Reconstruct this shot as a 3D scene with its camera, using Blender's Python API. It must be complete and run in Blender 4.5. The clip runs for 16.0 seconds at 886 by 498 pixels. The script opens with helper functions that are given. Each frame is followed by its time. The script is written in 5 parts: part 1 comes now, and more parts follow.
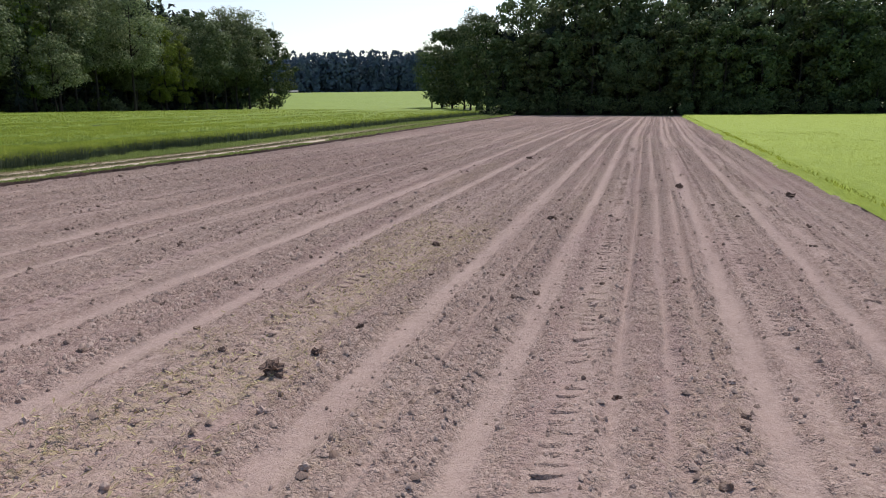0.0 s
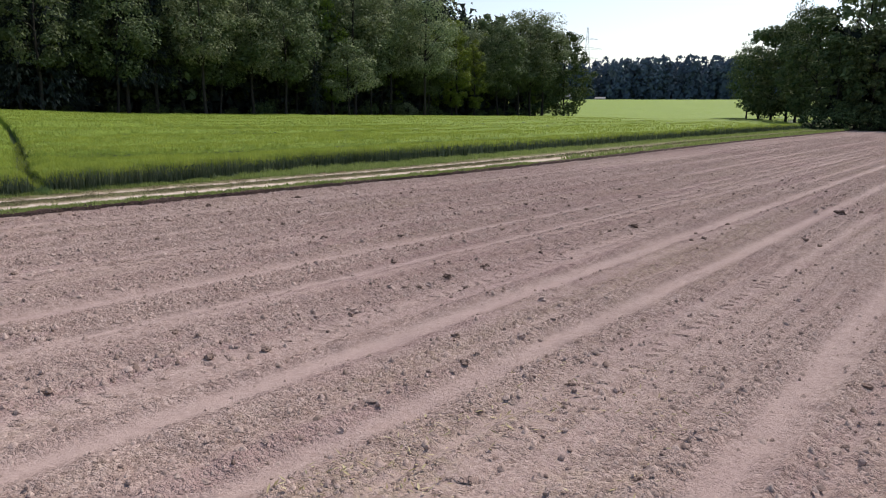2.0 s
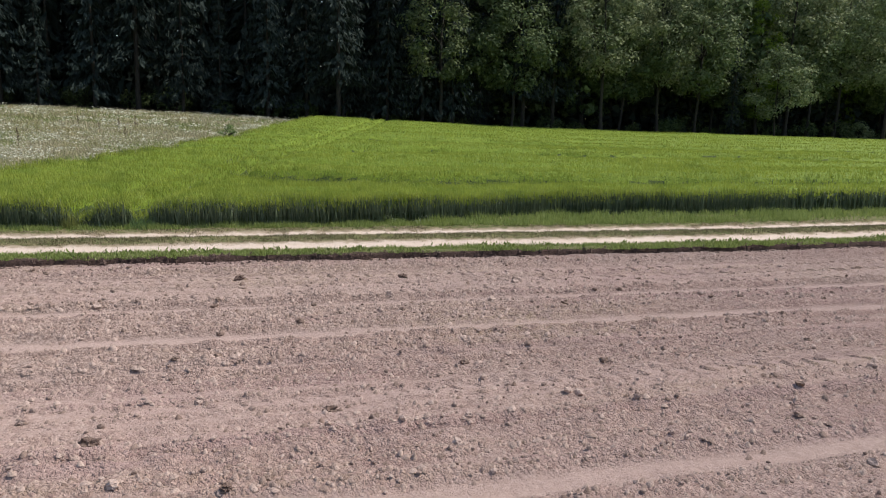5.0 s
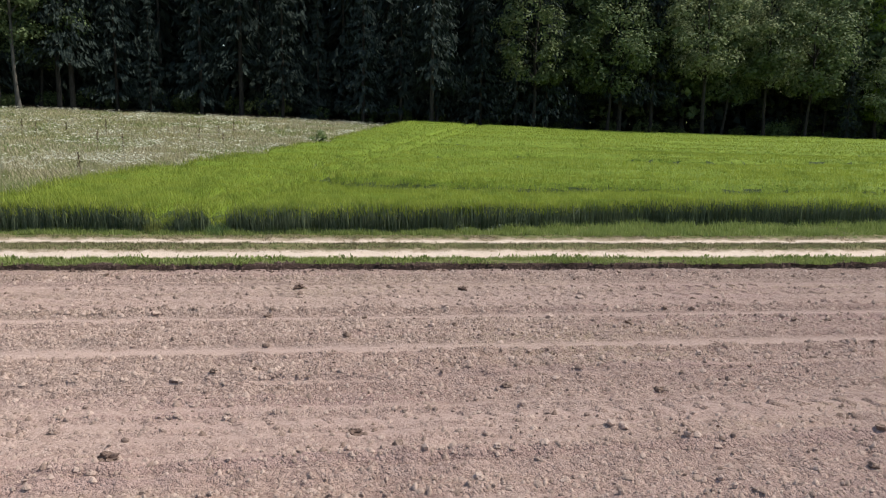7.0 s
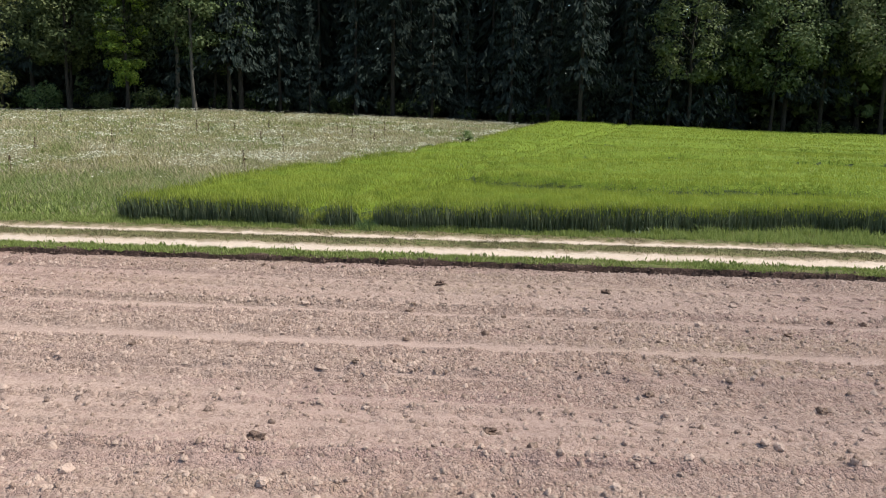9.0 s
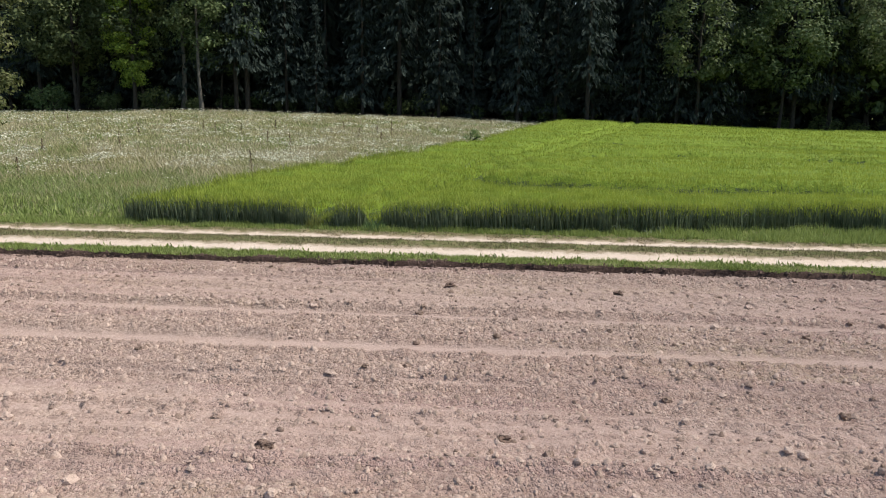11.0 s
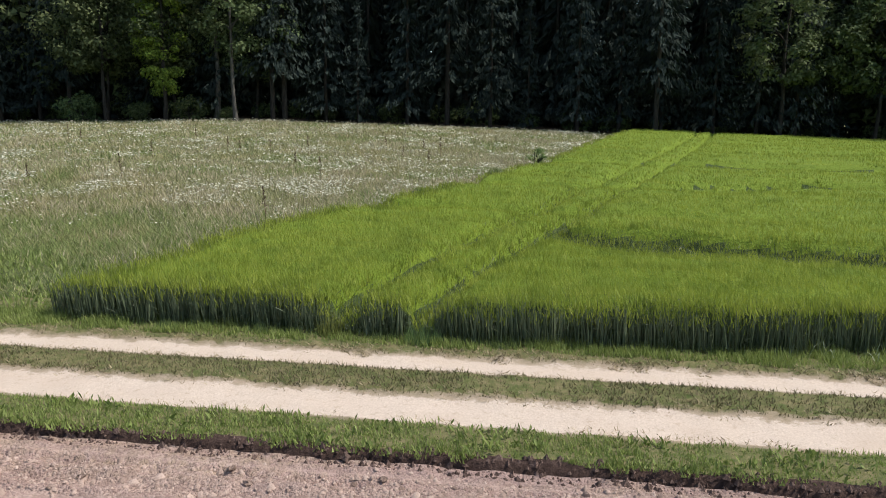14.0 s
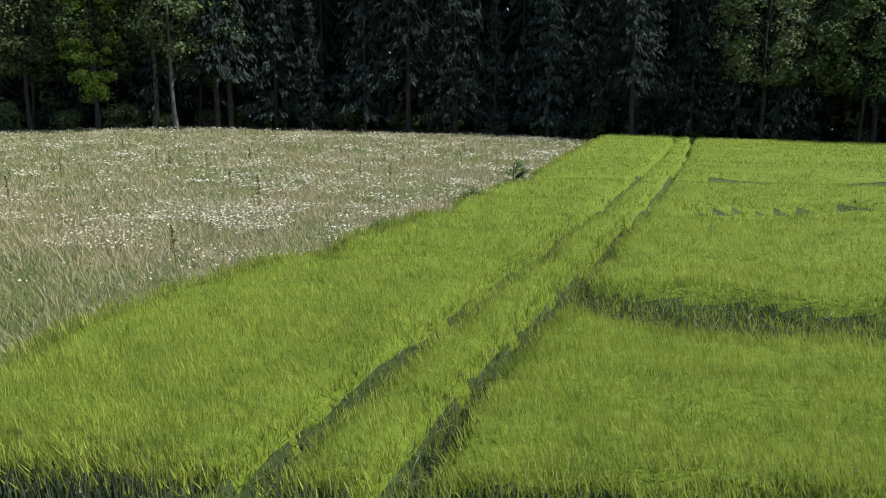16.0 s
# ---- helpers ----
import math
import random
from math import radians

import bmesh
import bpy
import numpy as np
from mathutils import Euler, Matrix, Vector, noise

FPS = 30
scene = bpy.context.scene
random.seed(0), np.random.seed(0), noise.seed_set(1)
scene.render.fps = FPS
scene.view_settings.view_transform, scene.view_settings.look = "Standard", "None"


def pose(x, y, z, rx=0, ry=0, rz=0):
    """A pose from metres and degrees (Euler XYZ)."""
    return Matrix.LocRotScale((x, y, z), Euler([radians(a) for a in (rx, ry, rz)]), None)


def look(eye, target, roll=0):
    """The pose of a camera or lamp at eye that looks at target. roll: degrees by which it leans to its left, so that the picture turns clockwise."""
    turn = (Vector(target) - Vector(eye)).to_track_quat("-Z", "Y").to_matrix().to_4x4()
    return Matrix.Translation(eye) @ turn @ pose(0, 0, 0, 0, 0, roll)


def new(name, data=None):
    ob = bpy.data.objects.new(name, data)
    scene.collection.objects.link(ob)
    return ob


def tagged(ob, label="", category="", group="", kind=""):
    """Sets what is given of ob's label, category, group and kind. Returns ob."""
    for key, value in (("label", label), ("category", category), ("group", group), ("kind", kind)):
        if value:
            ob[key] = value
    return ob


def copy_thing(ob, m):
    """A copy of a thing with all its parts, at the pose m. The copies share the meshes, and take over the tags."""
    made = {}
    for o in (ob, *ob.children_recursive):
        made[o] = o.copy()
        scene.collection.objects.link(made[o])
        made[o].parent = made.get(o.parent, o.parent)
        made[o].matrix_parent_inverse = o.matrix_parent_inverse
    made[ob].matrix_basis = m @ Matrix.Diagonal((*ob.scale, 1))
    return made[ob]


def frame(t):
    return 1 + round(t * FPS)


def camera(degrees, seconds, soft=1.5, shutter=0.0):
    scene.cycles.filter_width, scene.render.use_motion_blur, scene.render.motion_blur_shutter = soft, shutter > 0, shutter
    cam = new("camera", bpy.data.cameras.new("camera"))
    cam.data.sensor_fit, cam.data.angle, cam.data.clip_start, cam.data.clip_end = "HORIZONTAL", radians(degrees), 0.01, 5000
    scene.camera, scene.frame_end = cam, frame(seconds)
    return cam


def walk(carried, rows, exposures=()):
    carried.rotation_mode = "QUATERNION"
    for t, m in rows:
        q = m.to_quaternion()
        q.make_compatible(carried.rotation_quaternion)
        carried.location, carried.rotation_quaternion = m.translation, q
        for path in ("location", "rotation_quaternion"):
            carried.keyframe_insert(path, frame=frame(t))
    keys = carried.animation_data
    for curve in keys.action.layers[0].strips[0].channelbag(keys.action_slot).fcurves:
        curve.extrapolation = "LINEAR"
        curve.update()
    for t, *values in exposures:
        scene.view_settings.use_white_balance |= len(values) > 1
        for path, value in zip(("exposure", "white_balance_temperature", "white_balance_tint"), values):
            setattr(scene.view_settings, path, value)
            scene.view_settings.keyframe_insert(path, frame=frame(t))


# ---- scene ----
cam = camera(62.0, 16.0, 1.0)
METRES, EYE, TILT, LEAN, TURN = 42.105, 3.2, 0.0, 0.0, 16.3
ROWS = [
    (0.0, 0.0, 0.0, 0.0, -0.15, -11.51, 0.74),
    (0.5, 0.0217, 0.0663, -0.0, 5.62, -11.37, 0.47),
    (1.0, 0.0389, 0.1398, -0.0001, 12.26, -11.19, 0.21),
    (1.5, 0.0497, 0.2189, 0.0001, 18.76, -11.05, -0.09),
    (2.0, 0.0527, 0.3026, 0.0007, 23.49, -10.89, -0.2),
    (2.5, 0.05, 0.3806, 0.0021, 29.58, -10.69, -0.45),
    (3.0, 0.0428, 0.4518, 0.0033, 34.95, -10.55, -0.66),
    (3.5, 0.0323, 0.5126, 0.0036, 41.5, -10.38, -0.92),
    (4.0, 0.0217, 0.5619, 0.0038, 49.5, -10.27, -1.34),
    (4.2, 0.0173, 0.5779, 0.0040, 51.80, -10.27, -1.45),
    (6.3, 0.0075, 0.6442, 0.0058, 59.14, -10.2, -1.15),
    (6.5, 0.0076, 0.6442, 0.0064, 59.31, -10.22, -1.1),
    (7.0, 0.0067, 0.6416, 0.0067, 64.71, -10.07, -1.15),
    (7.5, 0.0044, 0.6429, 0.0057, 74.5, -10.1, -1.57),
    (8.0, 0.0045, 0.643, 0.0057, 75.5, -10.18, -1.43),
    (8.5, 0.0045, 0.6428, 0.0056, 75.72, -10.19, -1.18),
    (9.0, 0.0046, 0.643, 0.0056, 75.93, -10.23, -0.98),
    (11.5, -0.0052, 0.6429, 0.0058, 76.44, -10.31, -0.65),
    (12.0, -0.0235, 0.645, 0.0084, 76.65, -10.39, -0.61),
    (12.5, -0.0536, 0.6488, 0.0114, 79.12, -10.37, -0.71),
    (13.0, -0.09, 0.654, 0.0152, 80.32, -10.33, -0.71),
    (13.5, -0.1345, 0.6605, 0.0202, 80.4, -10.25, -0.63),
    (14.0, -0.1815, 0.6673, 0.0231, 79.83, -10.14, -0.49),
    (14.5, -0.2251, 0.6736, 0.0252, 79.91, -10.02, -0.41),
    (15.0, -0.2639, 0.679, 0.0269, 79.97, -9.94, -0.33),
    (15.5, -0.297, 0.6841, 0.0284, 78.93, -9.9, -0.19),
    (16.0, -0.3235, 0.6878, 0.0296, 76.68, -9.9, 0.02),
]
walk(cam, [(t, pose(0, 0, EYE, TILT, LEAN, TURN) @ pose(METRES * x, METRES * y, METRES * z, 90 + pitch, roll, yaw)) for t, x, y, z, yaw, pitch, roll in ROWS],
     [(0.0, 0.04, 6500, 13), (2.5, 0.10, 6500, 15), (4.0, 0.14, 6550, 13), (6.5, 0.18, 6750, 9), (9.0, 0.32, 6850, 7), (14.0, 0.20, 6650, 9), (16.0, 0.40, 6600, 8)])

# ---- world and sun ----
SUN_AZ, SUN_EL = 2.0, 52.0   # from +y towards +x, and above the horizon
world = bpy.data.worlds.new("sky")
scene.world = world
world.use_nodes = True
wn = world.node_tree
wn.nodes.clear()
sky = wn.nodes.new("ShaderNodeTexSky")
sky.sky_type = "NISHITA"
sky.sun_disc = False
sky.sun_elevation = radians(SUN_EL)
sky.sun_rotation = radians(SUN_AZ)
sky.altitude = 400
sky.air_density = 1.0
sky.dust_density = 2.0
sky.ozone_density = 1.0
back = wn.nodes.new("ShaderNodeBackground")
back.inputs["Strength"].default_value = 0.15
wout = wn.nodes.new("ShaderNodeOutputWorld")
wn.links.new(sky.outputs[0], back.inputs[0])
wn.links.new(back.outputs[0], wout.inputs[0])
sun = new("sun", bpy.data.lights.new("sun", "SUN"))
sun.data.energy = 4.3
sun.data.angle = radians(0.53)
sun.data.color = (1.0, 0.955, 0.89)
to_sun = Vector((math.cos(radians(SUN_EL)) * math.sin(radians(SUN_AZ)), math.cos(radians(SUN_EL)) * math.cos(radians(SUN_AZ)), math.sin(radians(SUN_EL))))
sun.matrix_world = look(to_sun * 200, (0, 0, 0))


# ---- numeric helpers ----
def smooth(a, b, v):
    t = np.clip((v - a) / (b - a), 0, 1)
    return t * t * (3 - 2 * t)


def lattice(ix, iy, seed):
    h = ix.astype(np.int64) * 374761393 + iy.astype(np.int64) * 668265263 + seed * 974711
    h = (h ^ (h >> 13)) & 0x7FFFFFFF
    h = (h * 1274126177) & 0x7FFFFFFF
    h = (h ^ (h >> 16)) & 0x7FFFFFFF
    return (h % 65536) / 65535.0


def vnoise(x, y, seed=0):
    """Value noise, 0 to 1, with one lattice cell a unit."""
    x, y = np.asarray(x, float), np.asarray(y, float)
    fx, fy = np.floor(x), np.floor(y)
    u, v = x - fx, y - fy
    u, v = u * u * (3 - 2 * u), v * v * (3 - 2 * v)
    a, b = lattice(fx, fy, seed), lattice(fx + 1, fy, seed)
    c, d = lattice(fx, fy + 1, seed), lattice(fx + 1, fy + 1, seed)
    return (a * (1 - u) + b * u) * (1 - v) + (c * (1 - u) + d * u) * v


def fbm(x, y, seed=0, octaves=4, gain=0.5):
    s, a, n = 0.0, 1.0, 0.0
    for k in range(octaves):
        s = s + a * vnoise(x * 2 ** k + 17 * k, y * 2 ** k + 5 * k, seed + k)
        n += a
        a *= gain
    return s / n


def steps(parts):
    """Grid lines from (start, end, step) runs."""
    out = []
    for a, b, s in parts:
        out.append(np.linspace(a, b, max(1, round((b - a) / s)), endpoint=False))
    out.append([parts[-1][1]])
    return np.concatenate(out)


def mesh_np(name, V, F, mats, idx=None, shade=False):
    V, F = np.asarray(V, np.float32), np.asarray(F, np.int32)
    me = bpy.data.meshes.new(name)
    me.vertices.add(len(V))
    me.vertices.foreach_set("co", V.ravel())
    me.loops.add(F.size)
    me.loops.foreach_set("vertex_index", F.ravel())
    me.polygons.add(len(F))
    me.polygons.foreach_set("loop_start", np.arange(0, F.size, F.shape[1], dtype=np.int32))
    if idx is not None:
        me.polygons.foreach_set("material_index", np.asarray(idx, np.int32))
    me.polygons.foreach_set("use_smooth", np.full(len(F), shade))
    for m in mats:
        me.materials.append(m)
    me.update(calc_edges=True)
    me.validate()
    return me


def grid_faces(nx, ny):
    i, j = np.meshgrid(np.arange(nx - 1), np.arange(ny - 1))
    a = (j * nx + i).ravel()
    return np.stack([a, a + 1, a + nx + 1, a + nx], 1)


def part(name, me, parent, label=""):
    ob = new(name, me)
    ob.parent = parent
    return tagged(ob, label)


def bm_mesh(name, bm, *mats):
    me = bpy.data.meshes.new(name)
    bm.to_mesh(me)
    bm.free()
    for m in mats:
        me.materials.append(m)
    return me


def add_box(bm, size, at, turn=None, bevel=0.0):
    r = bmesh.ops.create_cube(bm, size=1)
    m = Matrix.Translation(at) @ (turn or Matrix.Identity(4)) @ Matrix.Diagonal((*size, 1))
    bmesh.ops.transform(bm, matrix=m, verts=r["verts"])
    if bevel:
        edges = list({e for v in r["verts"] for e in v.link_edges})
        bmesh.ops.bevel(bm, geom=edges, offset=bevel, segments=2, affect="EDGES")


# ---- materials ----
class Nodes:
    def __init__(self, name):
        self.mat = bpy.data.materials.new(name)
        self.mat.use_nodes = True
        self.t = self.mat.node_tree
        self.b = self.t.nodes["Principled BSDF"]
        self.out = self.t.nodes["Material Output"]

    def n(self, kind, **inputs):
        k = self.t.nodes.new(kind)
        for key, v in inputs.items():
            k.inputs[key].default_value = v
        return k

    def link(self, a, b):
        self.t.links.new(a, b)

    def noise(self, vec, scale, detail=4.0, rough=0.6):
        k = self.n("ShaderNodeTexNoise", Scale=scale, Detail=detail, Roughness=rough)
        if vec is not None:
            self.link(vec, k.inputs["Vector"])
        return k.outputs["Fac"]

    def ramp(self, fac, a, b, lo=(0, 0, 0, 1), hi=(1, 1, 1, 1)):
        k = self.n("ShaderNodeValToRGB")
        k.color_ramp.elements[0].position, k.color_ramp.elements[1].position = a, b
        k.color_ramp.elements[0].color, k.color_ramp.elements[1].color = lo, hi
        self.link(fac, k.inputs[0])
        return k.outputs[0]

    def mix(self, fac, a, b):
        k = self.n("ShaderNodeMix")
        k.data_type = "RGBA"
        if isinstance(fac, (int, float)):
            k.inputs[0].default_value = fac
        else:
            self.link(fac, k.inputs[0])
        for s, v in ((6, a), (7, b)):
            if isinstance(v, tuple):
                k.inputs[s].default_value = (*v, 1)
            else:
                self.link(v, k.inputs[s])
        return k.outputs[2]

    def math(self, op, a, b=0.0, clamp=False):
        k = self.n("ShaderNodeMath")
        k.operation, k.use_clamp = op, clamp
        for s, v in ((0, a), (1, b)):
            if isinstance(v, (int, float)):
                k.inputs[s].default_value = v
            else:
                self.link(v, k.inputs[s])
        return k.outputs[0]

    def madd(self, a, b, c):
        return self.math("ADD", self.math("MULTIPLY", a, b), c)

    def pos(self):
        return self.n("ShaderNodeNewGeometry").outputs["Position"]

    def stretched(self, vec, sx, sy, sz):
        k = self.n("ShaderNodeMapping")
        k.inputs["Scale"].default_value = (sx, sy, sz)
        self.link(vec, k.inputs["Vector"])
        return k.outputs[0]

    def bump(self, height, strength, dist):
        k = self.n("ShaderNodeBump", Strength=strength, Distance=dist)
        self.link(height, k.inputs["Height"])
        self.link(k.outputs[0], self.b.inputs["Normal"])

    def done(self, col, rough=0.9, spec=0.2, translucent=0.0, tcol=None):
        if isinstance(col, tuple):
            self.b.inputs["Base Color"].default_value = (*col, 1)
        else:
            self.link(col, self.b.inputs["Base Color"])
        self.b.inputs["Roughness"].default_value = rough
        self.b.inputs["Specular IOR Level"].default_value = spec
        if translucent:
            t = self.n("ShaderNodeBsdfTranslucent")
            if tcol is not None:
                t.inputs[0].default_value = (*tcol, 1)
            elif isinstance(col, tuple):
                t.inputs[0].default_value = (*col, 1)
            else:
                self.link(col, t.inputs[0])
            m = self.n("ShaderNodeMixShader")
            m.inputs[0].default_value = translucent
            self.link(self.b.outputs[0], m.inputs[1])
            self.link(t.outputs[0], m.inputs[2])
            self.link(m.outputs[0], self.out.inputs[0])
        return self.mat


def leaf_material(name, dark, light, translucent=0.25, rough=0.55, spec=0.25, third=None, patch=0.35):
    """Foliage that varies from leaf to leaf, from tree to tree and in broad patches."""
    k = Nodes(name)
    geo = k.n("ShaderNodeNewGeometry")
    info = k.n("ShaderNodeObjectInfo")
    col = k.mix(geo.outputs["Random Per Island"], dark, light)
    if third:
        broad = k.ramp(k.noise(geo.outputs["Position"], patch, 3.0), 0.45, 0.7)
        col = k.mix(broad, col, third)
    hsv = k.n("ShaderNodeHueSaturation")
    k.link(k.madd(info.outputs["Random"], 0.03, 0.485), hsv.inputs["Hue"])
    k.link(k.madd(info.outputs["Random"], 0.4, 0.75), hsv.inputs["Value"])
    k.link(col, hsv.inputs["Color"])
    return k.done(hsv.outputs[0], rough, spec, translucent)


def soil_material():
    """Dry crumbly soil; the mesh's "track" says where wheels have pressed it smooth; its paler colour also stands for
    missing crumb shadows.
    """
    k = Nodes("dry_tilled_soil")
    p = k.pos()

    def layer(name):
        a = k.n("ShaderNodeAttribute")
        a.attribute_name = name
        return a.outputs["Fac"]

    pressed, worn_, strewn = layer("track"), layer("smoothed"), layer("straw")
    warp = k.n("ShaderNodeVectorMath")
    warp.operation = "ADD"
    jog = k.n("ShaderNodeTexNoise", Scale=30.0, Detail=2.0)
    k.link(p, jog.inputs["Vector"])
    shrink = k.n("ShaderNodeVectorMath")
    shrink.operation = "SCALE"
    shrink.inputs["Scale"].default_value = 0.03
    k.link(jog.outputs["Color"], shrink.inputs[0])
    k.link(p, warp.inputs[0])
    k.link(shrink.outputs[0], warp.inputs[1])
    crumbs = []
    for sc in (19.0, 36.0, 70.0):
        v = k.n("ShaderNodeTexVoronoi", Scale=sc)
        k.link(warp.outputs[0], v.inputs["Vector"])
        crumbs.append(v)
    broad = k.noise(p, 0.10, 3.0)
    mid = k.noise(p, 1.3, 5.0)
    fine = k.noise(p, 60.0, 5.0, 0.7)
    rows = k.noise(k.stretched(p, 3.4, 0.05, 1.0), 1.0, 4.0)
    tones = []
    for v in crumbs:
        t = k.n("ShaderNodeSeparateColor")
        k.link(v.outputs["Color"], t.inputs[0])
        tones.append(t)
    col = k.mix(k.ramp(tones[1].outputs[0], 0.05, 0.95), (0.292, 0.207, 0.170), (0.535, 0.410, 0.346))
    col = k.mix(k.math("MULTIPLY", k.ramp(tones[2].outputs[1], 0.3, 0.9), 0.4), col, (0.525, 0.403, 0.341))
    col = k.mix(k.math("MULTIPLY", k.ramp(tones[0].outputs[1], 0.70, 0.78), 0.6), col, (0.207, 0.141, 0.114))
    col = k.mix(k.math("MULTIPLY", k.ramp(fine, 0.35, 0.68), 0.35), col, (0.389, 0.281, 0.239))
    col = k.mix(k.math("MULTIPLY", k.ramp(mid, 0.42, 0.72), 0.4), col, (0.338, 0.232, 0.197))
    col = k.mix(k.math("MULTIPLY", k.ramp(rows, 0.5, 0.7), 0.4), col, (0.432, 0.327, 0.284))
    col = k.mix(k.math("MULTIPLY", k.ramp(broad, 0.45, 0.65), 0.3), col, (0.338, 0.210, 0.189))
    streak = k.noise(k.stretched(p, 1.6, 0.10, 1.0), 1.0, 3.0)
    col = k.mix(k.math("MULTIPLY", k.ramp(streak, 0.52, 0.66), 0.4), col, (0.375, 0.249, 0.236))
    bits = k.math("MULTIPLY", k.ramp(k.noise(k.stretched(p, 0.6, 0.12, 1.0), 1.0, 4.0), 0.52, 0.68), 0.45)
    bits = k.math("MULTIPLY", k.math("ADD", bits, strewn, True), k.ramp(k.noise(p, 9.0, 3.0), 0.40, 0.6))
    col = k.mix(k.math("MULTIPLY", bits, 0.6), col, (0.394, 0.323, 0.180))
    # Pressed soil: compacted tone, made paler again for want of shadows between crumbs.
    pale = k.mix(k.ramp(fine, 0.3, 0.7), (0.375, 0.274, 0.234), (0.497, 0.379, 0.331))
    col = k.mix(k.math("MULTIPLY", pressed, 0.7), col, pale)
    lumps = k.noise(p, 11.0, 5.0, 0.7)
    h = k.math("MULTIPLY", lumps, 0.7)
    for v, tone, amount in zip(crumbs, tones, (0.7, 0.85, 0.45)):
        dome = k.math("SQRT", k.math("SUBTRACT", 1.0, k.math("POWER", k.math("MULTIPLY", v.outputs["Distance"], 1.15), 2.0), True))
        proud = k.ramp(tone.outputs[2], 0.40, 0.75)
        h = k.math("ADD", h, k.math("MULTIPLY", k.math("MULTIPLY", dome, proud), amount))
    h = k.math("MULTIPLY", h, k.math("SUBTRACT", 1.0, k.math("MULTIPLY", worn_, 0.93)))
    k.bump(k.math("ADD", h, k.math("MULTIPLY", fine, 0.22)), 1.0, 0.042)
    k.b.inputs["Diffuse Roughness"].default_value = 0.35
    return k.done(col, 0.95, 0.06)


def clod_material():
    k = Nodes("soil_clod")
    geo = k.n("ShaderNodeNewGeometry")
    fine = k.noise(geo.outputs["Position"], 60.0, 4.0)
    shade = k.math("POWER", geo.outputs["Random Per Island"], 0.6)
    col = k.mix(shade, (0.165, 0.112, 0.088), (0.52, 0.40, 0.338))
    col = k.mix(k.math("MULTIPLY", fine, 0.4), col, (0.310, 0.232, 0.199))
    k.bump(fine, 0.7, 0.02)
    k.b.inputs["Diffuse Roughness"].default_value = 0.35
    return k.done(col, 0.95, 0.06)


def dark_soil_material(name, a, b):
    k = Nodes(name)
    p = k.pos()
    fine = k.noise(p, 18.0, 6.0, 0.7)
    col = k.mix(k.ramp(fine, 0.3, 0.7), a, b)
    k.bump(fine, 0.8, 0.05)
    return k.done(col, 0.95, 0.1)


def turf_material(name, a, b, c):
    k = Nodes(name)
    p = k.pos()
    col = k.mix(k.ramp(k.noise(p, 3.0, 6.0, 0.7), 0.32, 0.68), a, b)
    col = k.mix(k.ramp(k.noise(p, 0.35, 4.0), 0.5, 0.68), col, c)
    f = k.noise(p, 30.0, 5.0, 0.7)
    col = k.mix(k.math("MULTIPLY", f, 0.4), col, (a[0] * 0.5, a[1] * 0.5, a[2] * 0.5))
    k.bump(f, 0.9, 0.06)
    return k.done(col, 0.9, 0.1)


def lane_material():
    """Pale crushed-stone ruts with ragged edges between worn turf."""
    k = Nodes("farm_lane")
    p = k.pos()
    across = k.n("ShaderNodeAttribute")
    across.attribute_name = "lane_x"
    wob = k.math("MULTIPLY", k.math("SUBTRACT", k.noise(k.stretched(p, 1, 0.6, 1), 3.0, 6.0, 0.78), 0.5), 0.62)
    x = k.math("ADD", across.outputs["Fac"], wob)
    far = k.math("SUBTRACT", 1.0, k.math("MULTIPLY", k.math("SUBTRACT", k.math("ABSOLUTE", k.math("ADD", x, 27.17)), 0.28), 5.0, True), True)
    near = k.math("SUBTRACT", 1.0, k.math("MULTIPLY", k.math("SUBTRACT", k.math("ABSOLUTE", k.math("ADD", x, 25.28)), 0.41), 5.0, True), True)
    bare = k.n("ShaderNodeAttribute")
    bare.attribute_name = "bare"
    rut = k.math("MULTIPLY", k.math("MAXIMUM", far, near), bare.outputs["Fac"])
    grit = k.noise(p, 34.0, 6.0, 0.75)
    stone = k.mix(k.ramp(grit, 0.28, 0.7), (0.42, 0.335, 0.27), (0.66, 0.565, 0.475))
    stone = k.mix(k.math("MULTIPLY", k.ramp(k.noise(p, 0.9, 5.0), 0.45, 0.7), 0.6), stone, (0.50, 0.40, 0.315))
    stone = k.mix(k.math("MULTIPLY", k.ramp(k.noise(p, 7.0, 5.0, 0.7), 0.56, 0.68), 0.5), stone, (0.36, 0.28, 0.21))
    turf = k.mix(k.ramp(k.noise(p, 5.0, 5.0, 0.7), 0.35, 0.65), (0.075, 0.10, 0.03), (0.19, 0.165, 0.085))
    k.bump(grit, 0.6, 0.03)
    fringe = k.math("MULTIPLY", k.math("MULTIPLY", rut, k.math("SUBTRACT", 1.0, rut)), 2.2, True)
    return k.done(k.mix(fringe, k.mix(rut, turf, stone), (0.27, 0.205, 0.14)), 0.95, 0.1)


def bark_material(name, a, b):
    k = Nodes(name)
    co = k.n("ShaderNodeTexCoord").outputs["Object"]
    f = k.noise(k.stretched(co, 5, 5, 0.9), 2.0, 5.0, 0.7)
    col = k.mix(k.ramp(f, 0.35, 0.65), a, b)
    k.bump(f, 0.8, 0.06)
    return k.done(col, 0.9, 0.1)


